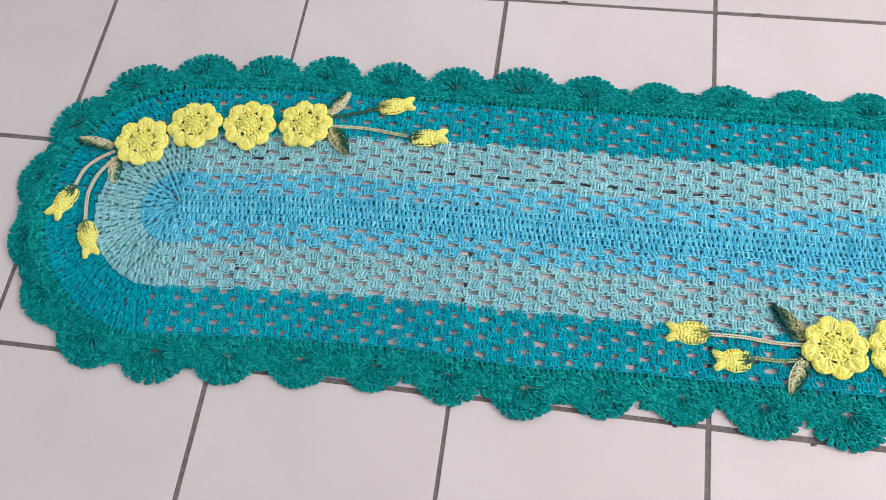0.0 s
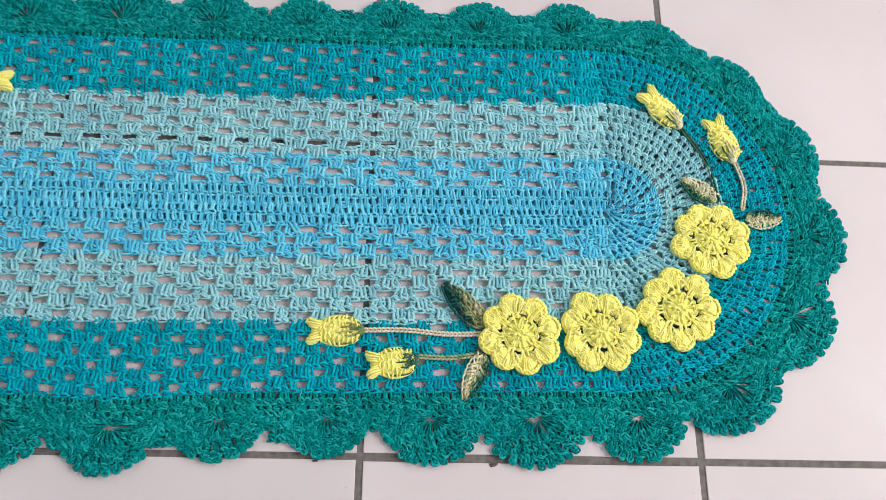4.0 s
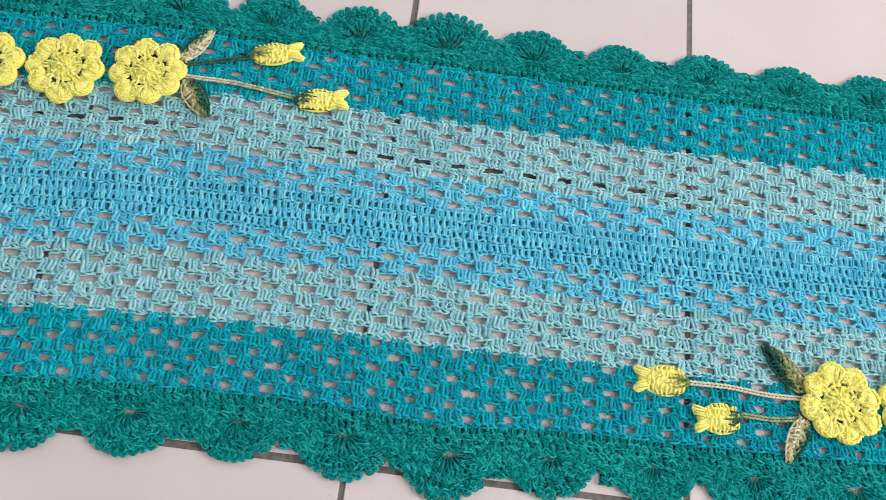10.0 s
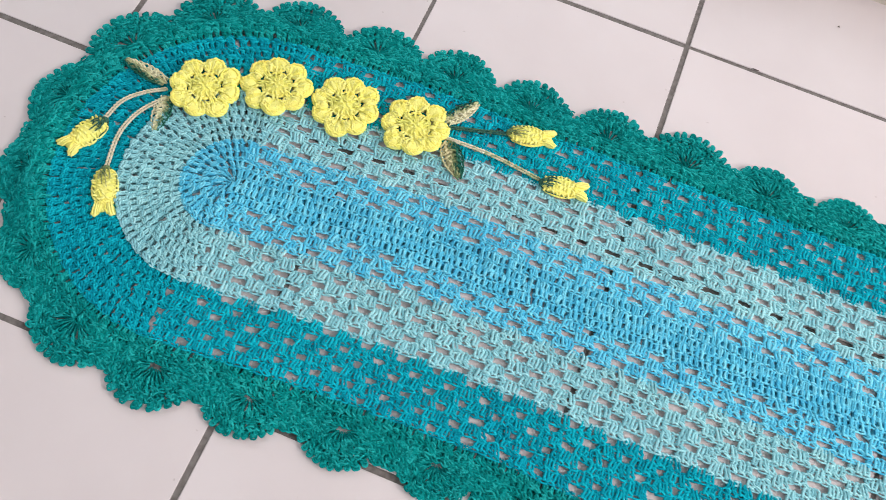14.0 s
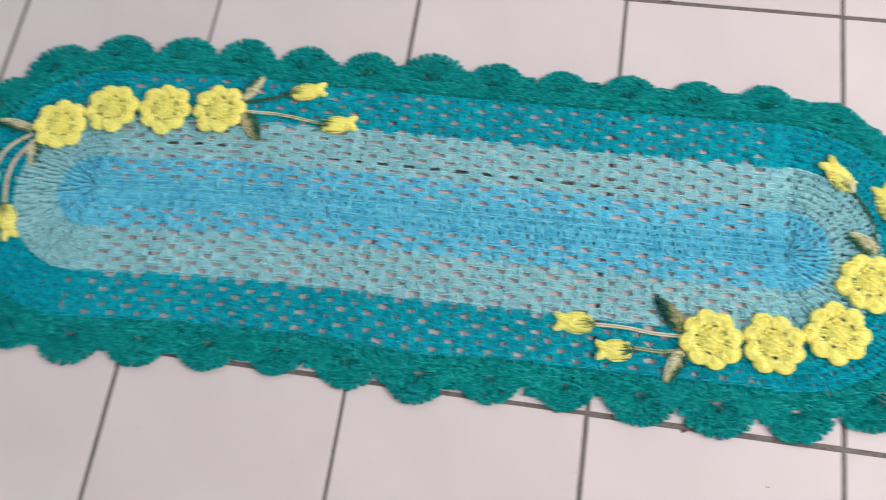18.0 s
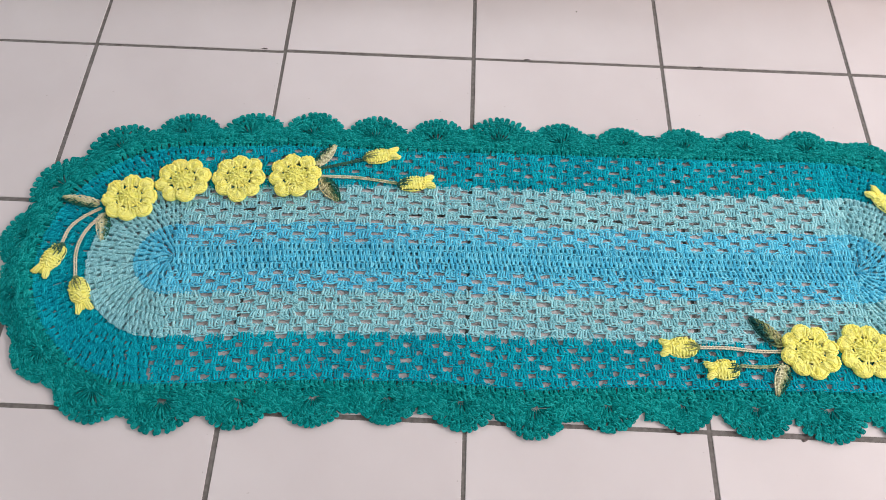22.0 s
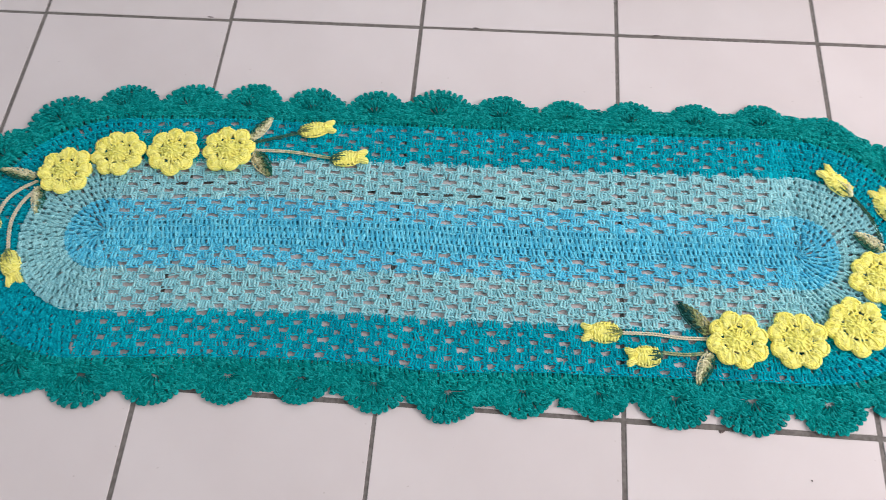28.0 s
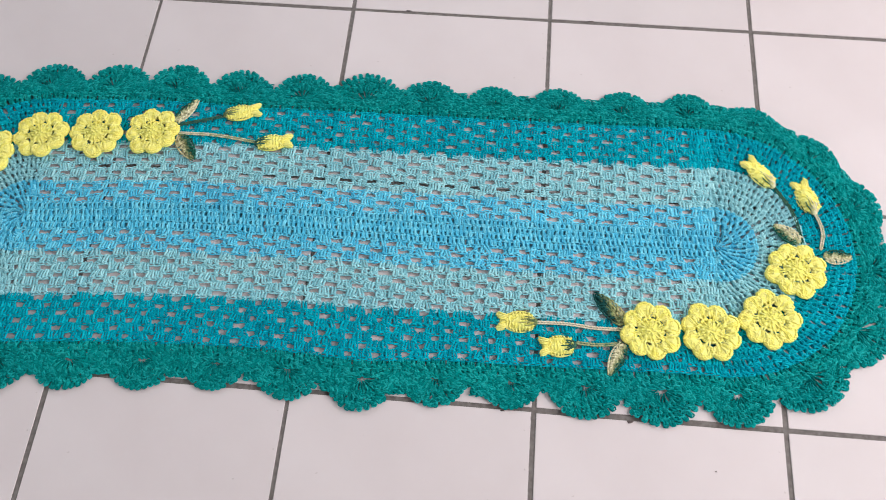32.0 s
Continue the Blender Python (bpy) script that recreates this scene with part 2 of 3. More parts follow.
def box(x0, y0, z0, x1, y1, z1):
    v = np.array([(x, y, z) for z in (z0, z1) for x, y in ((x0, y0), (x1, y0), (x1, y1), (x0, y1))], float)
    return v, np.array([(3, 2, 1, 0), (4, 5, 6, 7), (0, 1, 5, 4), (1, 2, 6, 5), (2, 3, 7, 6), (3, 0, 4, 7)])


# ---- room ----
TILE_SIZE, JOINT = 0.33, 0.0065
X0, X1, Y0, Y1, TOP = -2.31, 2.64, -2.31, 2.97, 2.6
v, q = box(X0, Y0, -0.12, X1, Y1, -0.0014)
floor = tagged(new("floor", mesh_of("floor", v, q, GROUT, False)), "tiled floor of pinkish-white glazed squares with brown-grey grout", "floor", kind="structure")


def wall(name, boxes, label):
    v, q = joined([box(*b) for b in boxes])
    return tagged(new(name, mesh_of(name, v, q, WALL, False)), label, "wall", kind="structure")


W = 0.15
wall("wall_east", [(X1, Y0, -0.12, X1 + W, -1.5, TOP), (X1, 1.0, -0.12, X1 + W, Y1, TOP), (X1, -1.5, -0.12, X1 + W, 1.0, 0.9), (X1, -1.5, 2.5, X1 + W, 1.0, TOP)], "unseen wall with a wide opening, tinted pale blue to cool the bounced light")
wall("wall_north", [(X0 - W, Y1, -0.12, -1.1, Y1 + W, TOP), (0.7, Y1, -0.12, X1 + W, Y1 + W, TOP), (-1.1, Y1, -0.12, 0.7, Y1 + W, 0.9), (-1.1, Y1, 2.5, 0.7, Y1 + W, TOP)], "unseen wall with an added opening, tinted pale blue to cool the bounced light")
wall("wall_west", [(X0 - W, Y0, -0.12, X0, Y1, TOP)], "unseen wall tinted pale blue to cool the bounced light")
wall("wall_south", [(X0 - W, Y0 - W, -0.12, X1 + W, Y0, TOP)], "unseen wall tinted pale blue to cool the bounced light")
v, q = box(X0 - W, Y0 - W, TOP, X1 + W, Y1 + W, TOP + 0.12)
tagged(new("ceiling", mesh_of("ceiling", v, q, WALL, False)), "unseen ceiling tinted pale blue to cool the bounced light", "ceiling", kind="structure")


# foot of a wall, cut low here so the north lamp shines over it
SKIRTING_Y, SKIRTING_H = 0.5255, 0.075
v, q = joined([box(X0, SKIRTING_Y, -0.002, X1, SKIRTING_Y + 0.02, SKIRTING_H - 0.024), box(X0, SKIRTING_Y + 0.02, -0.002, X1, Y1, SKIRTING_H - 0.024), box(X0, SKIRTING_Y - 0.008, SKIRTING_H - 0.023, X1, Y1, SKIRTING_H)])
tagged(new("step", mesh_of("step", v, q, STONE, False)), "beige skirting along the tiled floor, foot of a wall cut low for the light", "step", kind="structure")


# ---- the crocheted runner ----
XL, XR = -0.437, 0.582          # centres of the rounded ends
SPINE = ((-0.80, -0.100), (-0.437, -0.100), (-0.25, -0.084), (0.0, -0.077), (0.30, -0.074), (0.582, -0.067), (0.90, -0.064))
ROW = 0.0115
WIDTH = 0.0063
rng = np.random.default_rng(5)


def spine(x):
    return np.interp(x, [p[0] for p in SPINE], [p[1] for p in SPINE])


def lay(v):
    """Lays stitches, made about a straight spine, onto the floor as the runner lies: slightly bent and wavy."""
    v = np.array(v, float)
    x, y = v[:, 0].copy(), v[:, 1].copy()
    end = np.where(x < XL, x - XL, np.where(x > XR, x - XR, 0.0))
    r = np.hypot(end, y)
    stretch = 0.011 * np.clip((-0.12 - x) / 0.2, 0, 1) * (0.55 + 0.45 * np.clip(y / 0.15, -1, 1)) + 0.001 * np.clip((x - 0.50) / 0.15, 0, 1) - 0.005 * np.clip((x - XR + 0.02) / 0.08, 0, 1) * np.clip((y + 0.05) / 0.12, 0, 1)
    stretch = stretch * np.clip((r - 0.12) / 0.09, 0, 1) / np.maximum(r, 1e-6)
    ang = np.arctan2(y, end)
    edge = np.clip((r - 0.17) / 0.05, 0, 1)
    wave = 0.5 + 0.5 * np.sin(13 * x + 3 * ang + np.where(y > 0, 1.0, 0.2))
    swell = np.exp(-(((r - 0.215) / 0.018) ** 2))
    left = np.clip((-0.30 - x) / 0.12, 0, 1)
    sag = np.where(y < 0, np.exp(-(((x - 0.085) / 0.085) ** 2)), 0.0) * np.clip((r - 0.11) / 0.08, 0, 1)
    v[:, 0] = x + end * stretch
    v[:, 1] = y + y * stretch + (spine(np.clip(x - 0.04, -9, 9)) + spine(np.clip(x + 0.04, -9, 9)) + spine(x)) / 3 - 0.009 * sag
    v[:, 2] += 0.0005 + edge * wave * 0.0025 * swell + 0.007 * left * swell * (0.6 + 0.4 * np.sin(4 * ang))
    v[:, 2] += 0.0004 * (1 + np.sin(41 * x + 1.3) * np.sin(37 * y + 0.4))
    return v


def stadium(r, s):
    """Place, along and outward directions at the way s round the spine at the distance r. s starts at the left end of the front side."""
    n = XR - XL
    arc = np.pi * r
    s = np.mod(s, 2 * n + 2 * arc)
    if s < n:
        return (XL + s, -r), (1, 0), (0, -1)
    if s < n + arc:
        a = -np.pi / 2 + (s - n) / r
        return (XR + r * math.cos(a), r * math.sin(a)), (-math.sin(a), math.cos(a)), (math.cos(a), math.sin(a))
    if s < 2 * n + arc:
        return (XR - (s - n - arc), r), (-1, 0), (0, 1)
    a = np.pi / 2 + (s - 2 * n - arc) / r
    return (XL + r * math.cos(a), r * math.sin(a)), (-math.sin(a), math.cos(a)), (math.cos(a), math.sin(a))


# stitches, in units of their width across, their row outward, and metres up
def strand(points, radius, rings=5, **kw):
    p = np.array(points, float) * (WIDTH, ROW, 1.0)
    return tube(p, radius, rings, **kw)


def treble(seed, foot, post=1.0, wob=0.8, fill=(0.0, 0.0032), cord=1.0, deep=1.7):
    """One tall stitch with faults of its own: a post of two strands with a wrap round it and three loops on top. foot:
    how it starts over the row before.
    fill: from where, and how wide, an added flat strip stands in for the shaded gaps."""
    g = np.random.default_rng(seed)
    w = lambda pts: np.array(pts, float) + wob * g.standard_normal((len(pts), 3)) * (0.07, 0.03, 0.00022)
    low, high = foot
    lean = 0.12 * g.standard_normal()
    slip = 0.05 * g.standard_normal()
    pieces = [
        strand(w([(-0.08 * post - lean, low, high), (-0.15 * post, 0.16, 0.0029), (-0.13 * post, 0.40, 0.0032), (-0.04, 0.78, 0.0028)]), 0.00120 * cord, 6, taper=0.9, flat=deep),
        strand(w([(0.14 * post - lean, low + 0.04, high - 0.0004), (0.18 * post, 0.20, 0.0025), (0.16 * post, 0.42, 0.0028), (0.10 * post, 0.76, 0.0025)]), 0.00110 * cord, 5, taper=0.85, flat=deep),
        strand(w([(-0.28 * post, 0.34 + slip, 0.0024), (0.0, 0.42 + slip, 0.0050), (0.30 * post, 0.54 + slip, 0.0026)]), 0.00095 * cord, 5, taper=0.8),
        strand(w([(-0.62, 0.82, 0.0028), (-0.32, 0.61, 0.0046), (0.10, 0.65, 0.0050), (0.46, 0.88, 0.0034)]), 0.00118 * cord, 6, taper=0.9),
        strand(w([(-0.36, 0.68, 0.0030), (-0.10, 0.87, 0.0053), (0.30, 1.00, 0.0046), (0.60, 0.92, 0.0028)]), 0.00110 * cord, 6, taper=0.9),
        strand(w([(-0.58, 1.02, 0.0022), (-0.12, 1.11, 0.0040), (0.30, 1.09, 0.0040), (0.62, 0.99, 0.0022)]), 0.00115 * cord, 5, taper=0.9),
    ]
    if fill:
        start, half = fill
        pieces.append(strand([(0.0, start, 0.0002), (0.0, 0.5 + 0.5 * start, 0.0002), (0.0, 1.0, 0.0003)], half, 3, sides=6, taper=1.0, flat=0.05))
    return joined(pieces)


TREBLE = [treble(40 + k, (-0.04, 0.0024), 0.9, 1.0, deep=2.1) for k in range(8)]
TREBLE = [(v * (1, 1, 1.42), q) for v, q in TREBLE]
DENSE = [treble(180 + k, (-0.06, 0.0026), 1.15, 1.2) for k in range(8)]


def upright(seed, gap, low, wob, wrap=0.0, fill=()):
    """A stitch whose two strands stand clear side by side, gap apart, under two loops. wrap: the strand wound round them."""
    g = np.random.default_rng(seed)
    w = lambda pts: np.array(pts, float) + wob * g.standard_normal((len(pts), 3)) * (0.05, 0.03, 0.0002)
    lean, slip = 0.06 * g.standard_normal(), 0.05 * g.standard_normal()
    pieces = [
        strand(w([(-gap - lean, low, 0.0030), (-gap - 0.04, 0.22, 0.0044), (-gap, 0.55, 0.0048), (-0.6 * gap, 0.84, 0.0040)]), 0.00134, 6, taper=0.9, flat=1.6),
        strand(w([(gap - lean, low + 0.04, 0.0028), (gap + 0.02, 0.24, 0.0041), (gap + 0.03, 0.56, 0.0045), (0.9 * gap, 0.82, 0.0038)]), 0.00128, 6, taper=0.9, flat=1.6),
        strand(w([(-0.62, 0.86, 0.0028), (-0.30, 0.72, 0.0044), (0.12, 0.77, 0.0050), (0.50, 0.94, 0.0034)]), 0.00122, 6, taper=0.9),
        strand(w([(-0.58, 1.02, 0.0022), (-0.12, 1.09, 0.0042), (0.30, 1.05, 0.0042), (0.62, 0.96, 0.0022)]), 0.00124, 5, taper=0.9),
    ]
    if wrap:
        pieces.append(strand(w([(-gap - 0.12, 0.40 + slip, 0.0028), (0.0, 0.50 + slip, 0.0054), (gap + 0.12, 0.62 + slip, 0.0028)]), wrap, 5, taper=0.8))
    # flat strip added underneath so the gaps come out as shaded yarn
    if fill:
        start, half = fill
        pieces.append(strand([(0.0, start, 0.0002), (0.0, 0.5 + 0.5 * start, 0.0002), (0.0, 1.0, 0.0003)], half, 3, sides=6, taper=1.0, flat=0.05))
    return joined(pieces)


SHELL = [upright(60 + k, 0.23, -0.22, 1.5, 0.00100) for k in range(5)] + [treble(66 + k, (-0.22, 0.0032), 1.2, fill=()) for k in range(3)]
PLAIN = [upright(260 + k, 0.12, -0.08, 1.2, 0.00090 if k % 3 == 0 else 0.0, (-0.05, 0.0036)) for k in range(6)]


def picot(seed):
    """A small knot of loops, one tooth of the rim."""
    g = np.random.default_rng(seed)
    j = lambda pts: np.array(pts, float) + g.standard_normal((len(pts), 3)) * (0.06, 0.04, 0.0003)
    return joined([
        strand([(0.0, -0.1, 0.0006), (0.0, 0.4, 0.0012), (0.0, 0.86, 0.0012)], 0.0040, 4, sides=6, taper=0.7, flat=0.30),
        strand(j([(-0.34, -0.15, 0.0016), (-0.42, 0.25, 0.0032), (-0.26, 0.66, 0.0036)]), 0.00110, 5),
        strand(j([(0.32, -0.15, 0.0016), (0.38, 0.25, 0.0032), (0.24, 0.66, 0.0036)]), 0.00110, 5),
        strand(j([(0.0, -0.1, 0.0022), (0.08, 0.3, 0.0040), (-0.04, 0.7, 0.0042)]), 0.00105, 5),
        strand(j([(-0.40, 0.42, 0.0022), (-0.44, 0.72, 0.0032), (-0.16, 1.00, 0.0034), (0.20, 0.98, 0.0034), (0.44, 0.70, 0.0032), (0.38, 0.42, 0.0022)]), 0.00120, 11),
        strand(j([(-0.38, 0.52, 0.0036), (0.0, 0.66, 0.0046), (0.38, 0.54, 0.0036)]), 0.00108, 5),
        strand(j([(-0.26, 0.74, 0.0034), (0.0, 0.84, 0.0040), (0.26, 0.74, 0.0034)]), 0.00105, 5),
    ])


PICOT = [picot(120 + k) for k in range(5)]
RAY = [treble(160 + k, (-0.05, 0.0020), 1.0, 0.5, fill=(0.08, 0.0046), cord=1.0) for k in range(4)]
TIGHT = [treble(170 + k, (-0.05, 0.0020), 1.0, 1.0, fill=(-0.15, 0.0042), cord=0.95) for k in range(4)]
FAN = [treble(140 + k, (-0.14, 0.0028), 1.2, 2.3, fill=(0.0, 0.0036), cord=0.95, deep=1.2) for k in range(9)]


def chain(low, thick):
    """Two strands that bridge a hole. low: how far they hang into it."""
    return joined([
        strand([(-0.62, 0.89 - 0.6 * low, 0.0021), (-0.2, 0.79 - low, 0.0038), (0.24, 0.82 - low, 0.0038), (0.6, 1.00 - 0.4 * low, 0.0021)], 0.00122 * thick),
        strand([(-0.58, 1.06, 0.0017), (-0.1, 1.13, 0.0034), (0.3, 1.10, 0.0034), (0.6, 0.96, 0.0017)], 0.00112),
    ])


CHAIN, SLACK_CHAIN = [chain(0.0, 1.0)], [chain(0.045, 1.1)]


def knit(templates, spots):
    """The spots shared out among the variants of a stitch."""
    pick = rng.integers(len(templates), size=len(spots))
    return joined([knit_one(t, [s for s, p in zip(spots, pick) if p == k]) for k, t in enumerate(templates) if (pick == k).any()])


def knit_one(template, spots):
    """Copies of a stitch at spots of (place, along, outward, wide, tall, lean, squeeze), all with small faults of their own."""
    v0, q0 = template
    n = len(spots)
    pos = np.array([s[0] for s in spots])
    al = np.array([s[1] for s in spots], float)
    out = np.array([s[2] for s in spots], float)
    wide, tall, lean, squeeze = (np.array([s[k] for s in spots])[:, None] for k in (3, 4, 5, 6))
    wide = wide * rng.uniform(0.93, 1.07, (n, 1))
    tall = tall * rng.uniform(0.95, 1.05, (n, 1))
    lean = lean + rng.normal(0, 0.12, (n, 1)) * WIDTH
    part_up = v0[None, :, 1] / ROW
    a = v0[None, :, 0] * wide * (1 - squeeze * np.clip(1 - part_up, 0, 1)) + lean * (part_up - 0.95)
    b = v0[None, :, 1] * tall
    h = v0[None, :, 2] * rng.uniform(0.68, 0.95, (n, 1))
    turn = rng.normal(0, 0.045, (n, 1))
    pos = pos + rng.normal(0, 0.0004, (n, 2))
    a, b = a - turn * b, b + turn * a
    xy = pos[:, None] + a[..., None] * al[:, None] + b[..., None] * out[:, None]
    v = np.concatenate([xy, h[..., None]], -1)
    # the along direction runs so that (along, outward, up) is left-handed: turn the faces
    q = q0[:, ::-1][None] + (np.arange(n) * len(v0))[:, None, None]
    return v.reshape(-1, 3), q.reshape(-1, 4)


def side_run(r, count):
    """Evenly spaced ways along both straight sides of a round."""
    n = XR - XL
    step = n / count
    return [(k + 0.5) * step for k in range(count)] + [n + np.pi * r + (k + 0.5) * step for k in range(count)], step


NEAR = (-0.185, 0.57)           # the stretch of the front side whose stitch groups are pieces of their own


def round_of_stitches(row, holes, many=3):
    """One round: solid trebles at the ends; groups with holes between them along the sides."""
    r = row * ROW
    n = XR - XL
    trebles, plain, shells_in, chains, single = [], [], [], [], []
    rm = max(r + 0.5 * ROW, 0.004)
    count = max(8 if row == 0 else 3, round(np.pi * rm / (0.0058 if row < 2 else 0.0068 if row < 11 else 0.0064)))
    phase = rng.uniform(0.0, 1.0)
    for first in (n, 2 * n + np.pi * rm):
        for k in range(count):
            way = first + (k + phase + rng.normal(0, 0.14)) / count * np.pi * rm
            _, al, out = stadium(rm, way)
            cx = XR if first == n else XL
            trebles.append(((cx + r * out[0], r * out[1]), al, out, np.pi * rm / count / WIDTH, 1.0, 0.0017, 0.25 if row < 4 else 0.08))
    if not holes:
        ways, step = side_run(r, 152)
        ways = [w + ((0.25 if row % 2 else -0.25) + rng.normal(0, 0.06)) * step for w in ways]
        for w in ways:
            p, al, out = stadium(max(r, 1e-6), w)
            (plain if row < 2 else trebles).append((p, al, out, step / WIDTH, 1.0, 0.0010, 0.0))
    else:
        groups = 26
        period = n / groups
        gauge = WIDTH * (1.39 if many == 3 else 1.26)
        link_kind = SLACK_CHAIN if many == 3 else CHAIN
        for side in (0.0, n + np.pi * r):
            for k in range(-1, groups + 1):
                mid = (k + 0.5 + (0.5 if row % 2 else 0.0)) * period + rng.normal(0, 0.0015)
                three, link = [], []
                for i in range(many):
                    j = i - (many - 1) / 2
                    w = mid + j * gauge
                    if 0 <= w <= n:
                        p, al, out = stadium(max(r, 1e-6), side + w)
                        three.append((p, al, out, 1.03 * gauge / WIDTH, 1.0, j * 0.0014, 0.05))
                gap = (period - many * gauge) / 3
                # a post more where a hole would meet the rounded end
                ends = [w for w in ((mid - (many + 1) / 2 * gauge) if k == 0 else -1.0, (mid + (many + 1) / 2 * gauge) if k == groups - 1 else -1.0) if 0 <= w <= n]
                for w in ends:
                    p, al, out = stadium(max(r, 1e-6), side + w)
                    shells_in.append((p, al, out, 1.15 * gauge / WIDTH, 1.0, 0.0, 0.05))
                # towards the right end posts close the gaps as well
                gap_x = XL + mid + period / 2 if side == 0.0 else XR - mid - period / 2
                closed = gap_x > 0.552
                for j in (-0.75, 0.75) if closed else (-1, 0, 1):
                    w = mid + period / 2 + j * gap
                    if closed and 0 <= w <= n:
                        p, al, out = stadium(max(r, 1e-6), side + w)
                        shells_in.append((p, al, out, 1.1 * gauge / WIDTH, 1.0, 0.0, 0.05))
                    elif 0 <= w <= n:
                        p, al, out = stadium(max(r, 1e-6), side + w)
                        link.append((p, al, out, 1.05 * gap / WIDTH, 1.0, 0.0, 0.0))
                if side == 0.0 and three and link and NEAR[0] < XL + mid < NEAR[1]:
                    v, q = joined([knit(SHELL, three), knit(link_kind, link)])
                    single.append((lay(v), q))
                else:
                    shells_in += three
                    chains += link
    if row == 0:
        # the chain that the first round is worked on
        chains = [((XL + (k + 0.5) / 170 * n, -sd * ROW), (1, 0), (0, sd), n / 170 / WIDTH, 1.0, 0.0, 0.0) for k in range(170) for sd in (1, -1)]
    pieces = [knit(t, spots) for t, spots in ((TREBLE if 0 < row < 11 else DENSE, trebles), (PLAIN, plain), (SHELL, shells_in), (SLACK_CHAIN if holes and many == 3 else CHAIN, chains)) if spots]
    v, q = joined(pieces)
    return lay(v), q, single


runner = tagged(new("crochet_runner"), "long oval crocheted runner in blue and teal bands with yellow flowers", "rug")

BANDS = (("sky_blue_panel", BLUE, 0, 5, "sky-blue crocheted middle panel"), ("pale_aqua_band", AQUA, 5, 11, "pale grey-aqua openwork band"), ("teal_band", TEAL, 11, 17, "dark teal openwork band"))
for name, mat, first, last, label in BANDS:
    band = None
    for row in range(first, last):
        v, q, single = round_of_stitches(row, 2 <= row < 17, 4 if mat is TEAL else 3)
        me = mesh_of("stitch_round", v, q, mat)
        if band is None:
            band = part(name, me, runner, label)
        else:
            tagged(part("stitch_round", me, band), kind="stuff")
        for v, q in single:
            part("shell_stitch", mesh_of("shell_stitch", v, q, mat), band)

# border: plain rounds, then scalloped shells
R3 = 18 * ROW
PERIOD = 0.1008
n = XR - XL
v, q, _ = round_of_stitches(17, False)
border = part("border", mesh_of("border", v, q, GREEN), runner, "sea-green border with scalloped shells")

# shell centres: eleven on each long side, six wider ones round each end
RS = R3 + 0.0075
FRONT_SIZE = (1.05, 1.0, 0.97, 0.90, 1.0, 1.02, 0.94, 0.88, 1.02, 1.12, 1.03)
BACK_SIZE = (0.93, 0.92, 0.93, 0.90, 1.0, 1.12, 1.03, 1.03, 1.05, 1.04, 1.04)
RIGHT_SIZE = (1.02, 1.02, 0.94, 0.89, 0.79, 0.81)
LEFT_SIZE = (1.06, 1.06, 0.89, 0.83, 0.87, 1.0)
front = [-0.409 + PERIOD * k for k in range(11)]
back = [0.549 - PERIOD * k for k in range(11)]
sizes = [*FRONT_SIZE, *RIGHT_SIZE, *BACK_SIZE, *LEFT_SIZE]
broad = [*(1.0,) * 11, *(1.15 / k**0.6 for k in RIGHT_SIZE), *(1.0,) * 11, *(1.12 / k**0.6 for k in LEFT_SIZE)]
shells = [(x - XL) for x in front]
last_front = front[-1] - XL
first_back = n + np.pi * RS + (XR - back[0])
shells += [last_front + (first_back - last_front) * k / 7 for k in range(1, 7)]
shells += [n + np.pi * RS + (XR - x) for x in back]
last_back = n + np.pi * RS + (XR - back[-1])
again = 2 * n + 2 * np.pi * RS + shells[0]
shells += [last_back + (again - last_back) * k / 7 for k in range(1, 7)]

total = 2 * n + 2 * np.pi * RS
for level, tall in ((0, 1.05), (1, 1.05), (2, 1.05)):
    r = R3 + level * ROW
    way = 2 * n + 2 * np.pi * r
    count = round(way / 0.0066)
    spots = []
    for k in range(count):
        w = k / count * way
        near = min(abs((w * total / way - s + total / 2) % total - total / 2) for s in shells)
        p, al, out = stadium(r, w)
        if near > (-1.0, 0.019, 0.031)[level]:
            spots.append((p, al, out, 1.08 * way / count / WIDTH, tall, 0.0, 0.0))
    v, q = knit(FAN, spots)
    tagged(part("stitch_round", mesh_of("stitch_round", lay(v), q, GREEN), border), kind="stuff")

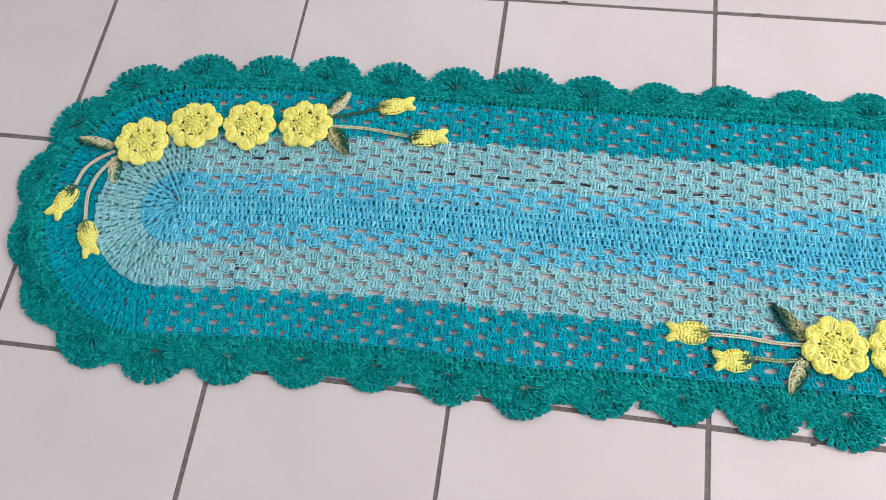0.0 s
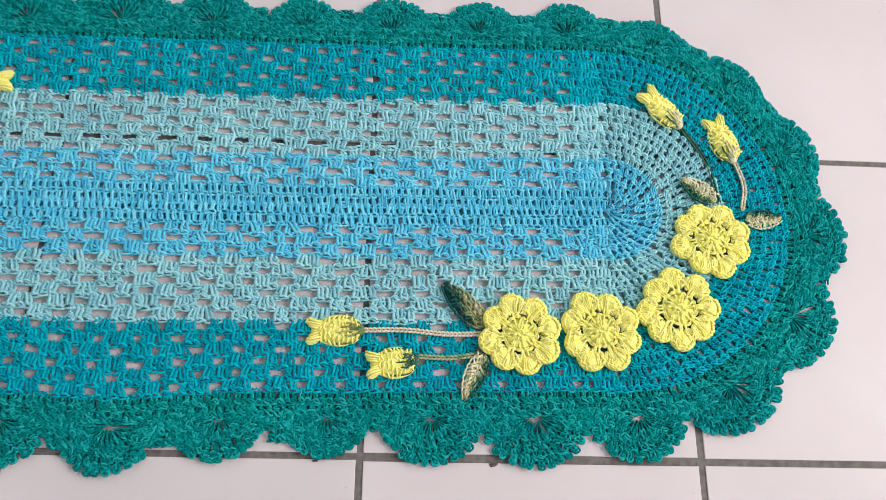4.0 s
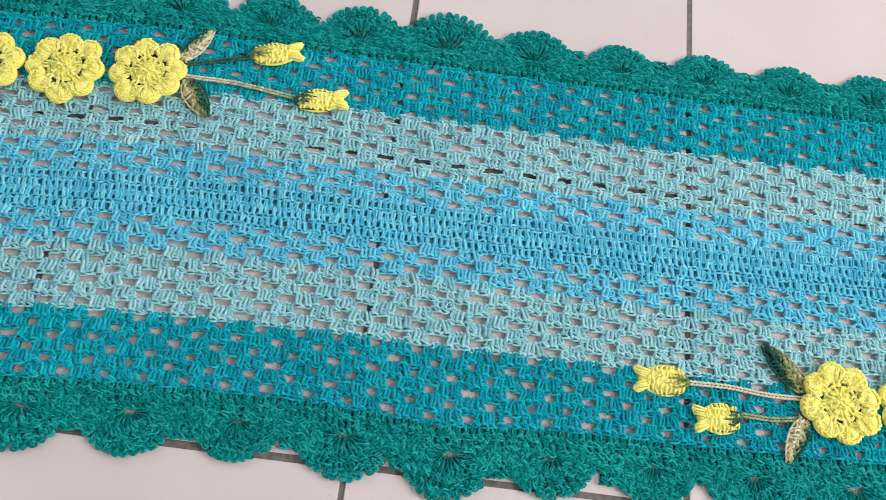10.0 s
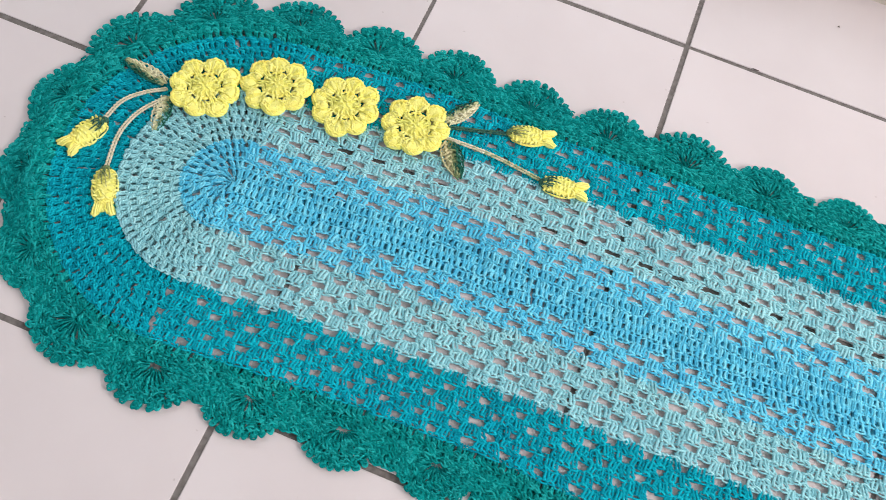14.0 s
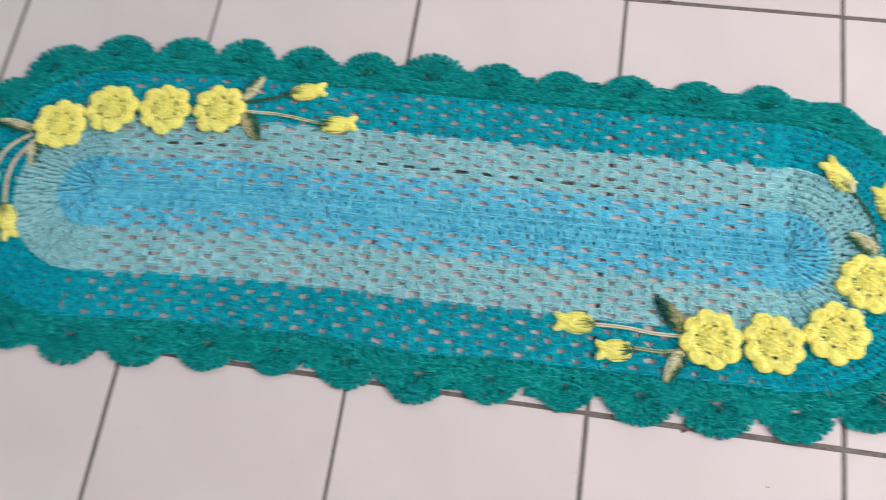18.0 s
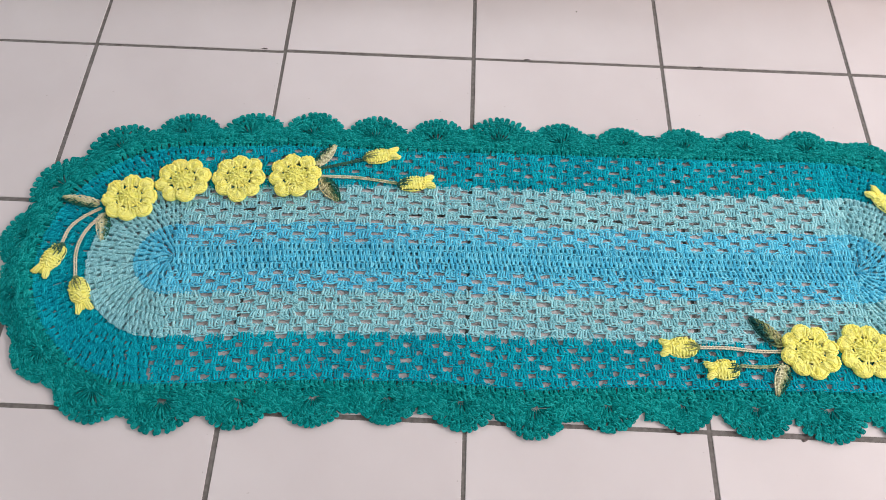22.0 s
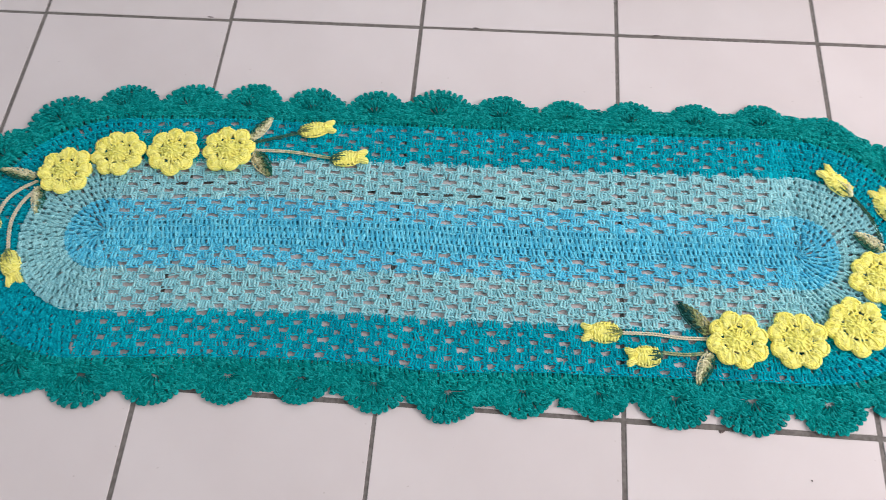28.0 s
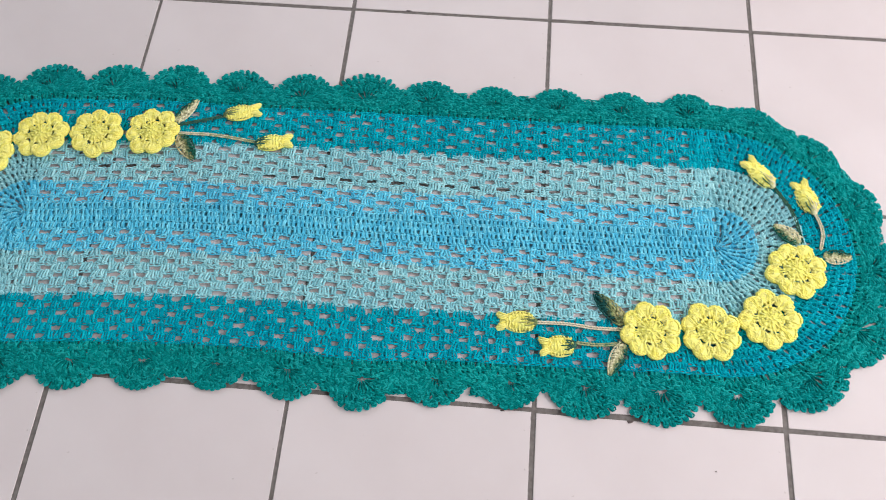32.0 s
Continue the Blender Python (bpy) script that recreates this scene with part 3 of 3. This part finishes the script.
for order, (s, size, wider) in enumerate(zip(shells, sizes, broad)):
    # the front shells are worked round a clear hole, the others are drawn tight
    rays = RAY if order < 11 else TIGHT
    (cx, cy), al, out = stadium(RS, s)
    al, out = np.array(al), np.array(out)
    size = size * rng.uniform(0.98, 1.02)
    pieces = []
    # rays from a small hole, two rows of stitches over them, and the knotted rim
    for away, radius, tall, count, spread, kind in ((0.0075, 0.0036, 1.25, 17, 105, rays) if order < 11 else (0.0025, 0.0025, 1.9, 20, 118, rays), (0.0, 0.0225, 0.95, 22, 98, FAN), (0.0, 0.0322, 0.92, 26, 88, FAN), (0.0, 0.0412, 0.80, 18, 88, PICOT)):
        spots = []
        ox, oy = cx + away * size * out[0], cy + away * size * out[1]
        for k in range(count):
            a = radians(-spread + 2 * spread * (k + rng.normal(0, 0.12)) / (count - 1))
            d = wider * math.sin(a) * al + math.cos(a) * out
            aim = d / np.linalg.norm(d)
            side = np.array((-aim[1], aim[0]))
            step = (radius + 0.9 * ROW) * 2 * radians(spread) / (count - 1)
            wide = min(1.2 if kind is PICOT else 1.3, 1.1 * step / WIDTH) * (0.5 + 0.5 * wider)
            at = d + 0.8 * math.sin(a) * al if rays is RAY and kind is rays else d
            spots.append(((ox + radius * size * at[0], oy + radius * size * at[1]), side, aim, wide, tall * size * rng.uniform(0.94, 1.06), 0.0, 0.55 if kind is rays else 0.30))
        pieces.append(knit(kind, spots))
    v, q = joined(pieces)
    part("scallop", mesh_of("scallop", lay(v), q, GREEN), border)


# ---- flowers, leaves, buds and stems sewn onto it ----
RUG_TOP = 0.0048


def flower_meshes():
    """A disc of radiating stitches closed by loops, and petals each of a fan of stitches with a looped rim."""
    g = np.random.default_rng(11)
    pieces = [pad(0, 0, 0.0040, 0.0172, 0.0172, 0.0065, n=18, m=9)]
    for count, r0, r1, z, rad in ((17, 0.0080, 0.0172, 0.0094, 0.00112), (11, 0.0024, 0.0092, 0.0104, 0.00104)):
        for k in range(count):
            a = (k + 0.22 * g.standard_normal()) * 2 * np.pi / count
            turn = 0.12 * g.standard_normal()
            rise = 0.0005 * g.standard_normal()
            p = [(r0, -turn, z - 0.0012), (r0 * 0.65 + r1 * 0.35, 0.0, z + rise), (r0 * 0.25 + r1 * 0.75, turn * 0.7, z - 0.0003 + rise), (r1, turn, z - 0.0028)]
            pieces.append(tube([(r * math.cos(a + b), r * math.sin(a + b), h) for r, b, h in p], rad * g.uniform(0.85, 1.15), 6))
            # the wrap round each post
            m, b = 0.45 * r0 + 0.55 * r1 + 0.0008 * g.standard_normal(), 0.0016 / r1
            pieces.append(tube([(m * 0.95 * math.cos(a - b), m * 0.95 * math.sin(a - b), z - 0.0006), (m * math.cos(a), m * math.sin(a), z + 0.0010 + rise), (m * 1.06 * math.cos(a + b), m * 1.06 * math.sin(a + b), z - 0.0006)], 0.00085, 5))
    # the loops that close the disc
    for k in range(17):
        a = (k + 0.15 * g.standard_normal()) * 2 * np.pi / 17
        r = 0.0170 + 0.0007 * g.standard_normal()
        for off, rad in ((0.0, 0.00105), (0.0016, 0.00095)):
            pieces.append(tube([((r - off) * math.cos(a - 0.24), (r - off) * math.sin(a - 0.24), 0.0066), ((1.05 * r - off) * math.cos(a), (1.05 * r - off) * math.sin(a), 0.0090 + 0.0005 * g.standard_normal()), ((r - off) * math.cos(a + 0.24), (r - off) * math.sin(a + 0.24), 0.0064)], rad, 5))
    for k in range(9):
        a = g.uniform(0, 6.28)
        pieces.append(tube([(0.0008 * math.cos(a), 0.0008 * math.sin(a), 0.0092), (0.0030 * math.cos(a + 0.6), 0.0030 * math.sin(a + 0.6), 0.0116), (0.0036 * math.cos(a + 1.5), 0.0036 * math.sin(a + 1.5), 0.0098)], 0.00095, 5))
    # bridges between the disc and the middle of each petal
    for k in range(8):
        for off in (-0.13, 0.0, 0.13):
            a = k * np.pi / 4 + off + 0.04 * g.standard_normal()
            pieces.append(tube([(0.0160 * math.cos(a), 0.0160 * math.sin(a), 0.0074), (0.0205 * math.cos(a), 0.0205 * math.sin(a), 0.0088), (0.0258 * math.cos(a), 0.0258 * math.sin(a), 0.0072)], 0.00125, 5))
    centre = mesh_of("flower", *joined(pieces), YELLOW)
    petals = []
    for kind in range(6):
        g = np.random.default_rng(20 + kind)
        pieces = [pad(0.0325, 0, 0.0040, 0.0096, 0.0128, 0.0062, n=14), pad(0.0222, 0, 0.0040, 0.0052, 0.0040, 0.0030, n=10)]
        for j in range(-4, 5):
            t = j / 4 + 0.07 * g.standard_normal()
            ex, ey = 0.0272 + 0.0128 * math.cos(t * 1.45), 0.0128 * math.sin(t * 1.5)
            lift = 0.0007 * g.standard_normal()
            bx, by = 0.0230 - 0.0030 * abs(t), 0.0060 * t
            bow = 0.0009 * g.standard_normal()
            for beside, rad in ((-0.0006, 0.00108), (0.0009, 0.00092)):
                pieces.append(tube([(bx, by + beside, 0.0070), (bx * 0.55 + ex * 0.45, by * 0.5 + ey * 0.5 + bow + beside, 0.0094 + lift), (bx * 0.2 + ex * 0.8, ey * 0.90 + 1.6 * beside, 0.0088 + lift), (ex, ey, 0.0056)], rad * g.uniform(0.85, 1.15), 6))
            u = 0.52 + 0.10 * g.standard_normal()
            cx, cy = bx * (1 - u) + ex * u, by * (1 - u) + ey * u + bow
            pieces.append(tube([(cx - 0.0008, cy - 0.0022, 0.0078), (cx + 0.0002, cy, 0.0108 + lift), (cx + 0.0010, cy + 0.0022, 0.0080)], 0.00085, 5))
        # the rim: slanting loops one after the other
        at = lambda t, out=1.0: (0.0272 + out * 0.0138 * math.cos(t * 2.05), out * 0.0136 * math.sin(min(1.57, max(-1.57, t * 1.9))))
        for k in range(13):
            u = -1.0 + k / 6 + 0.03 * g.standard_normal()
            o = 1.0 + 0.03 * g.standard_normal()
            p, m, q = at(u - 0.13, 0.90), at(u - 0.01, 1.07 * o), at(u + 0.14, 0.98)
            h = 0.0004 * g.standard_normal()
            pieces.append(tube([(*p, 0.0082 + h), (*m, 0.0074 + h), (*q, 0.0054)], 0.00128, 6))
            p, m, q = at(u - 0.10, 1.0), at(u + 0.02, 0.93 * o), at(u + 0.13, 0.86)
            pieces.append(tube([(*p, 0.0060), (*m, 0.0092 + h), (*q, 0.0080)], 0.00105, 5))
        pieces.append(tube(np.array([(*at(t), 0.0036) for t in np.linspace(-1, 1, 9)]), 0.0019, 18))
        petals.append(mesh_of("petal", *joined(pieces), YELLOW))
    return centre, petals


FLOWER, PETALS = flower_meshes()
for x, y, turn in ((-0.525, 0.001, 8), (-0.449, 0.039, 20), (-0.364, 0.048, 3), (-0.2765, 0.056, 14), (0.484, -0.210, 12), (0.566, -0.2045, 26), (0.648, -0.179, 5), (0.690, -0.101, 18)):
    tilt = rng.uniform(-2.5, 2.5, 2)
    one = part("flower", FLOWER, runner, "puffy yellow crocheted flower with eight petals", pose(x, y, RUG_TOP - 0.0002, tilt[0], tilt[1], turn))
    for k in range(8):
        grow = rng.uniform(0.95, 1.06)
        part("petal", PETALS[int(rng.integers(6))], one, "", pose(0, 0, rng.uniform(-0.0008, 0.0008), rng.uniform(-4, 4), rng.uniform(-3, 1), 45 * k + rng.uniform(-3, 3)) @ Matrix.Diagonal((grow, rng.uniform(0.96, 1.05), 1.0, 1.0)))


def leaf_meshes(mat, seed):
    """A pointed leaf, 45 mm long along x: rows of uneven slanting stitches both sides of a middle vein, and a corded edge."""
    g = np.random.default_rng(seed)
    long = 0.045
    wide = lambda t: 0.0108 * math.sin(math.pi * min(1.0, max(0.0, t)) ** 0.8) ** 0.7 + 0.0012
    pieces = [pad(0.5 * long, 0, 0.0018, 0.48 * long, 0.0088, 0.0014)]
    for side in (-1, 1):
        for k in range(10):
            t0 = 0.02 + 0.088 * k + 0.012 * g.standard_normal()
            t1 = min(0.98, t0 + 0.13 + 0.04 * g.standard_normal())
            w, z = wide(t1) * side, 0.0006 * g.standard_normal()
            bend = 0.0012 * g.standard_normal()
            pieces.append(tube([(t0 * long, 0.0008 * side, 0.0036), ((t0 * 0.6 + t1 * 0.4) * long + bend, w * 0.38, 0.0054 + z), (t1 * long, w * 0.90, 0.0034)], 0.00118 * g.uniform(0.85, 1.2), 6))
            # the wrap of the stitch
            tm, at = t0 * 0.5 + t1 * 0.5 + 0.02 * g.standard_normal(), w * (0.5 + 0.12 * g.standard_normal())
            pieces.append(tube([((tm - 0.055) * long, at * 1.15, 0.0036), (tm * long, at, 0.0062 - z), ((tm + 0.06) * long, at * 0.78, 0.0038)], 0.00095, 5))
        for k in range(8):
            t1 = 0.06 + 0.118 * k
            a, b = wide(t1) * side, wide(t1 + 0.14) * side
            pieces.append(tube([(t1 * long, a * 0.90, 0.0026), ((t1 + 0.075) * long, (a + b) * 0.53, 0.0044), (min(1.02, t1 + 0.15) * long, b * 0.94, 0.0024)], 0.00115, 5))
    body = mesh_of("leaf", *joined(pieces), mat)
    vein = []
    for k in range(8):
        x = (0.01 + 0.12 * k) * long
        for side in (-1, 1):
            vein.append(tube([(x, 0.0009 * side, 0.0038), (x + 0.0028, 0.0014 * side, 0.0054), (x + 0.0056, 0.0, 0.0040)], 0.00088, 5))
    return body, mesh_of("midrib", *joined(vein), mat)


LEAVES = {k: leaf_meshes(m, seed) for k, m, seed in (("dark", LEAF_DARK, 31), ("pale", LEAF_PALE, 32), ("mix", LEAF_MIX, 33))}
LEAF_LABEL = {"dark": "variegated leaf fading from beige to dark green", "pale": "pale beige-green crocheted leaf", "mix": "olive green variegated crocheted leaf"}
for kind, bx, by, tx, ty, wide in (
    ("dark", 0.450, -0.203, 0.407, -0.159, 1.05), ("pale", 0.448, -0.229, 0.428, -0.275, 0.85),
    ("pale", 0.702, -0.056, 0.664, -0.033, 1.0), ("pale", 0.731, -0.076, 0.772, -0.073, 0.85),
    ("pale", -0.568, -0.012, -0.627, -0.003, 0.8), ("pale", -0.559, -0.026, -0.549, -0.075, 0.85),
    ("pale", -0.246, 0.078, -0.219, 0.121, 0.85), ("mix", -0.236, 0.056, -0.203, 0.012, 1.0)):
    d = math.hypot(tx - bx, ty - by)
    body, vein = LEAVES[kind]
    m = pose(bx, by, RUG_TOP - 0.0015, rng.uniform(-8, 8), rng.uniform(-4, 2), math.degrees(math.atan2(ty - by, tx - bx))) @ Matrix.Diagonal((d / 0.045, wide, 1.1, 1))
    one = part("leaf", body, runner, LEAF_LABEL[kind], m)
    part("midrib", vein, one)


def bud_meshes(seed):
    """A closed bud, 52 mm long along x from its stalk: ribbed cup and two curled lobes."""
    g = np.random.default_rng(seed)
    long = 0.052
    profile = lambda t: float(np.interp(t, (0, 0.12, 0.35, 0.55, 0.72, 0.80), (0.006, 0.0112, 0.0145, 0.0138, 0.0100, 0.0085)))
    pieces = [pad(0.40 * long, 0, 0.0045, 0.43 * long, 0.0132, 0.0060, n=16)]
    for k in range(9):
        for j in range(-2, 3):
            t = 0.09 + 0.082 * k + 0.012 * g.standard_normal()
            w = profile(t) * 0.90
            y = w * (j + 0.25 * g.standard_normal()) / 2.2
            top = 0.0048 + 0.0060 * math.sqrt(max(0.05, 1 - (y / (w * 1.12)) ** 2)) * (0.72 + 0.28 * math.sin(math.pi * min(1, t / 0.85)))
            a, l = 1.57 + 0.50 * g.standard_normal(), 0.0034
            dx, dy = l * math.cos(a), l * math.sin(a)
            pieces.append(tube([(t * long - dx, y - dy, top - 0.0012), (t * long - 0.3 * dx, y - 0.2 * dy, top), (t * long + dx, y + dy, top - 0.0014)], 0.00118, 5))
    # the tail: two lobes that point outward, with a notch between them
    pieces.append(pad(0.77 * long, 0, 0.0046, 0.0088, 0.0104, 0.0042))
    for side in (-1, 1):
        pieces.append(pad(0.88 * long, side * 0.0078, 0.0046, 0.0070, 0.0052, 0.0036, side * 0.45))
        for k in range(4):
            y0, y1 = side * (0.0012 + 0.0024 * k), side * (0.0042 + 0.0027 * k) + 0.0005 * g.standard_normal()
            far = (1.02 - 0.03 * abs(k - 2) + 0.012 * g.standard_normal()) * long
            pieces.append(tube([(0.72 * long, y0, 0.0080), (0.86 * long, y0 * 0.5 + y1 * 0.5, 0.0092 + 0.0005 * g.standard_normal()), (far - 0.001, y1, 0.0072), (far, y1 + 0.001 * side, 0.0046)], 0.00125, 7))
        pieces.append(tube([(0.93 * long, side * 0.0050, 0.0050), (1.0 * long, side * 0.0085, 0.0066), (0.97 * long, side * 0.0128, 0.0058), (0.86 * long, side * 0.0120, 0.0046)], 0.00125, 9))
    for side in (-1, 1):
        pieces.append(tube([(t * long, side * profile(t), 0.0042) for t in (0.06, 0.2, 0.38, 0.55, 0.72, 0.80)], 0.0017, 16))
    cup = mesh_of("flower_bud", *joined(pieces), YELLOW)
    green = [pad(0.001, 0, 0.0050, 0.0042, 0.0050, 0.0040)]
    for side, t1 in ((-0.95, 0.62), (-0.45, 0.30), (-0.2, 0.38), (0.12, 0.42), (0.5, 0.28), (0.95, 0.58)):
        t1 = t1 + 0.05 * g.standard_normal()
        outer = abs(side) > 0.9
        lift = 0.0060 if outer else 0.0112
        far = profile(t1) * side * (1.12 if outer else 0.9) + 0.0008 * g.standard_normal()
        green.append(tube([(-0.002, 0.003 * side, 0.0058), (0.10 * long, profile(0.10) * side, lift - 0.0012), (0.22 * long, profile(0.22) * side * 1.08, lift), (t1 * long, far, lift - 0.0008)], 0.00085, 9))
    for k in range(9):
        t, y = g.uniform(0.04, 0.2), g.uniform(-0.6, 0.6)
        y = profile(t) * y
        green.append(tube([((t - 0.05) * long, y - 0.0016, 0.0082), (t * long, y, 0.0112), ((t + 0.06) * long, y + 0.0016, 0.0092)], 0.00090, 5))
    return cup, green


BUD_KINDS = []
for seed, mat in ((1, CALYX_OLIVE), (2, STEM_DARK), (3, LEAF_PALE)):
    cup, green = bud_meshes(seed)
    BUD_KINDS.append((cup, mesh_of("calyx", *joined(green), mat)))
for bx, by, tx, ty, kind, wide in (
    (0.327, -0.2085, 0.2735, -0.2105, 0, 1.0), (0.381, -0.2385, 0.3335, -0.2445, 1, 1.0), (0.669, 0.034, 0.631, 0.077, 2, 1.0), (0.726, -0.006, 0.708, 0.047, 2, 1.0),
    (-0.171, 0.097, -0.116, 0.110, 0, 0.95), (-0.113, 0.048, -0.058, 0.057, 1, 0.95), (-0.606, -0.085, -0.627, -0.138, 1, 0.95), (-0.572, -0.140, -0.546, -0.192, 0, 0.95)):
    d = math.hypot(tx - bx, ty - by)
    cup, calyx = BUD_KINDS[kind]
    one = part("flower_bud", cup, runner, "closed yellow crocheted bud with green calyx", pose(bx, by, RUG_TOP - 0.002, rng.uniform(-6, 6), rng.uniform(-2, 4), math.degrees(math.atan2(ty - by, tx - bx))) @ Matrix.Diagonal((d / 0.052, wide, 1.0, 1)))
    part("calyx", calyx, one, ("olive green string calyx", "dark green string calyx", "beige string calyx")[kind])


def stem(points, mat, label):
    """A chain-stitch cord along the points."""
    x0, y0 = points[0]
    way = glide([(x - x0, y - y0, 0) for x, y in points], 80)
    length = np.linalg.norm(np.diff(way, axis=0), axis=1).sum()
    links_in = max(6, int(length / 0.0042))
    way = glide(way[np.linspace(0, 79, 11).astype(int)], links_in + 2)
    pieces = []
    for k in range(links_in + 1):
        a, b, c = way[k], (way[k] + way[k + 1]) / 2, way[k + 1]
        d = (c - a) / (np.linalg.norm(c - a) + 1e-9)
        nrm = np.array([-d[1], d[0], 0])
        for side in (-1, 1):
            pieces.append(tube([a - d * 0.0012 + nrm * side * 0.0003 + (0, 0, 0.0018), b + nrm * side * 0.0018 + (0, 0, 0.0036), c + d * 0.0010 + nrm * side * 0.0006 + (0, 0, 0.0022)], 0.00128, 5))
    return part("stem", mesh_of("stem", *joined(pieces), mat), runner, label, pose(x0, y0, RUG_TOP - 0.001))


PALE, DARK = "beige-green chain-stitch cord stem", "dark green chain-stitch cord stem"
stem([(0.447, -0.2095), (0.41, -0.2105), (0.37, -0.2075), (0.329, -0.2085)], STEM_PALE, PALE)
stem([(0.446, -0.230), (0.415, -0.2345), (0.384, -0.234)], STEM_MIX, "olive and beige chain-stitch cord stem")
stem([(0.705, -0.058), (0.695, -0.008), (0.671, 0.034)], STEM_DARK, DARK)
stem([(0.730, -0.064), (0.735, -0.035), (0.727, -0.004)], STEM_PALE, PALE)
stem([(-0.565, -0.018), (-0.587, -0.034), (-0.603, -0.055), (-0.608, -0.084)], STEM_PALE, PALE)
stem([(-0.560, -0.028), (-0.578, -0.060), (-0.583, -0.095), (-0.573, -0.139)], STEM_PALE, PALE)
stem([(-0.238, 0.059), (-0.18, 0.0595), (-0.116, 0.052)], STEM_PALE, PALE)
stem([(-0.240, 0.074), (-0.205, 0.085), (-0.171, 0.096)], STEM_DARK, DARK)


# ---- floor tiles and small chips in their edges ----
def tile_mesh():
    h, c, d = (TILE_SIZE - JOINT) / 2, 0.0007, 0.012
    rings = [(h, -d), (h, -c), (h - 0.0002, -0.0002), (h - c, 0.0)]
    v = np.array([(x * s, y * s, z) for s, z in rings for x, y in ((-1, -1), (1, -1), (1, 1), (-1, 1))], float)
    q = [(4 * r + k, 4 * r + (k + 1) % 4, 4 * r + 4 + (k + 1) % 4, 4 * r + 4 + k) for r in range(3) for k in range(4)] + [(12, 13, 14, 15)]
    return mesh_of("tile", v, np.array(q), TILE, False)


tile = tile_mesh()
for i in range(round((X1 - X0) / TILE_SIZE)):
    for j in range(round((Y1 - Y0) / TILE_SIZE)):
        x = X0 + (i + 0.5) * TILE_SIZE
        # the rows were laid a few millimetres out of line towards the left
        slip = -0.0032 if x < -0.33 else 0.0
        part("tile", tile, floor, "", pose(x + rng.normal(0, 0.0004), Y0 + (j + 0.5) * TILE_SIZE + slip + rng.normal(0, 0.0004), rng.uniform(-0.0003, 0), 0, 0, rng.normal(0, 0.06)))


def chip(x, y, long, wide, turn):
    g = np.random.default_rng(int(1000 * abs(x) + 77))
    n = 9
    a = np.arange(n) * 2 * np.pi / n
    r = g.uniform(0.7, 1.15, n)
    top = np.stack([long * r * np.cos(a), wide * r * np.sin(a), np.full(n, 0.0009)], -1)
    low = top * (1.1, 1.1, 0) + (0, 0, 0.0001)
    mid = np.array([(0, 0, 0.0011)])
    v = np.concatenate([low, top, mid])
    q = [(k, (k + 1) % n, n + (k + 1) % n, n + k) for k in range(n)]
    bm = bmesh.new()
    vs = [bm.verts.new(p) for p in v]
    for f in q:
        bm.faces.new([vs[i] for i in f])
    for k in range(n):
        bm.faces.new([vs[n + k], vs[n + (k + 1) % n], vs[2 * n]])
    me = bpy.data.meshes.new("chip")
    bm.to_mesh(me)
    bm.free()
    me.materials.append(CHIP)
    part("chip", me, floor, "small dark chip in a tile edge", pose(x, y, 0, 0, 0, turn))


for x, y, long, wide, turn in ((0.457, -0.3355, 0.0045, 0.0022, 5), (0.396, 0.3325, 0.006, 0.0010, 2), (-0.366, 0.3325, 0.006, 0.0009, -3), (0.0935, 0.3325, 0.005, 0.0009, 0), (0.288, -0.3345, 0.003, 0.0011, 0)):
    chip(x, y, long, wide, turn)


def speck(x, y, size, label):
    """A crumb or dried drop on a tile: a low uneven dome."""
    g = np.random.default_rng(int(1000 * abs(x) + 1000 * abs(y)))
    v, q = pad(0, 0, 0.0002, size, size * 0.8, 0.0007, n=9, m=5)
    v = v * (1 + 0.12 * g.standard_normal((len(v), 1)))
    part("speck", mesh_of("speck", v, q, CHIP), floor, label, pose(x, y, 0.0002))


speck(0.566, -0.391, 0.0013, "tiny dark speck on a floor tile")
speck(0.186, 0.456, 0.0014, "tiny dark speck on a floor tile")
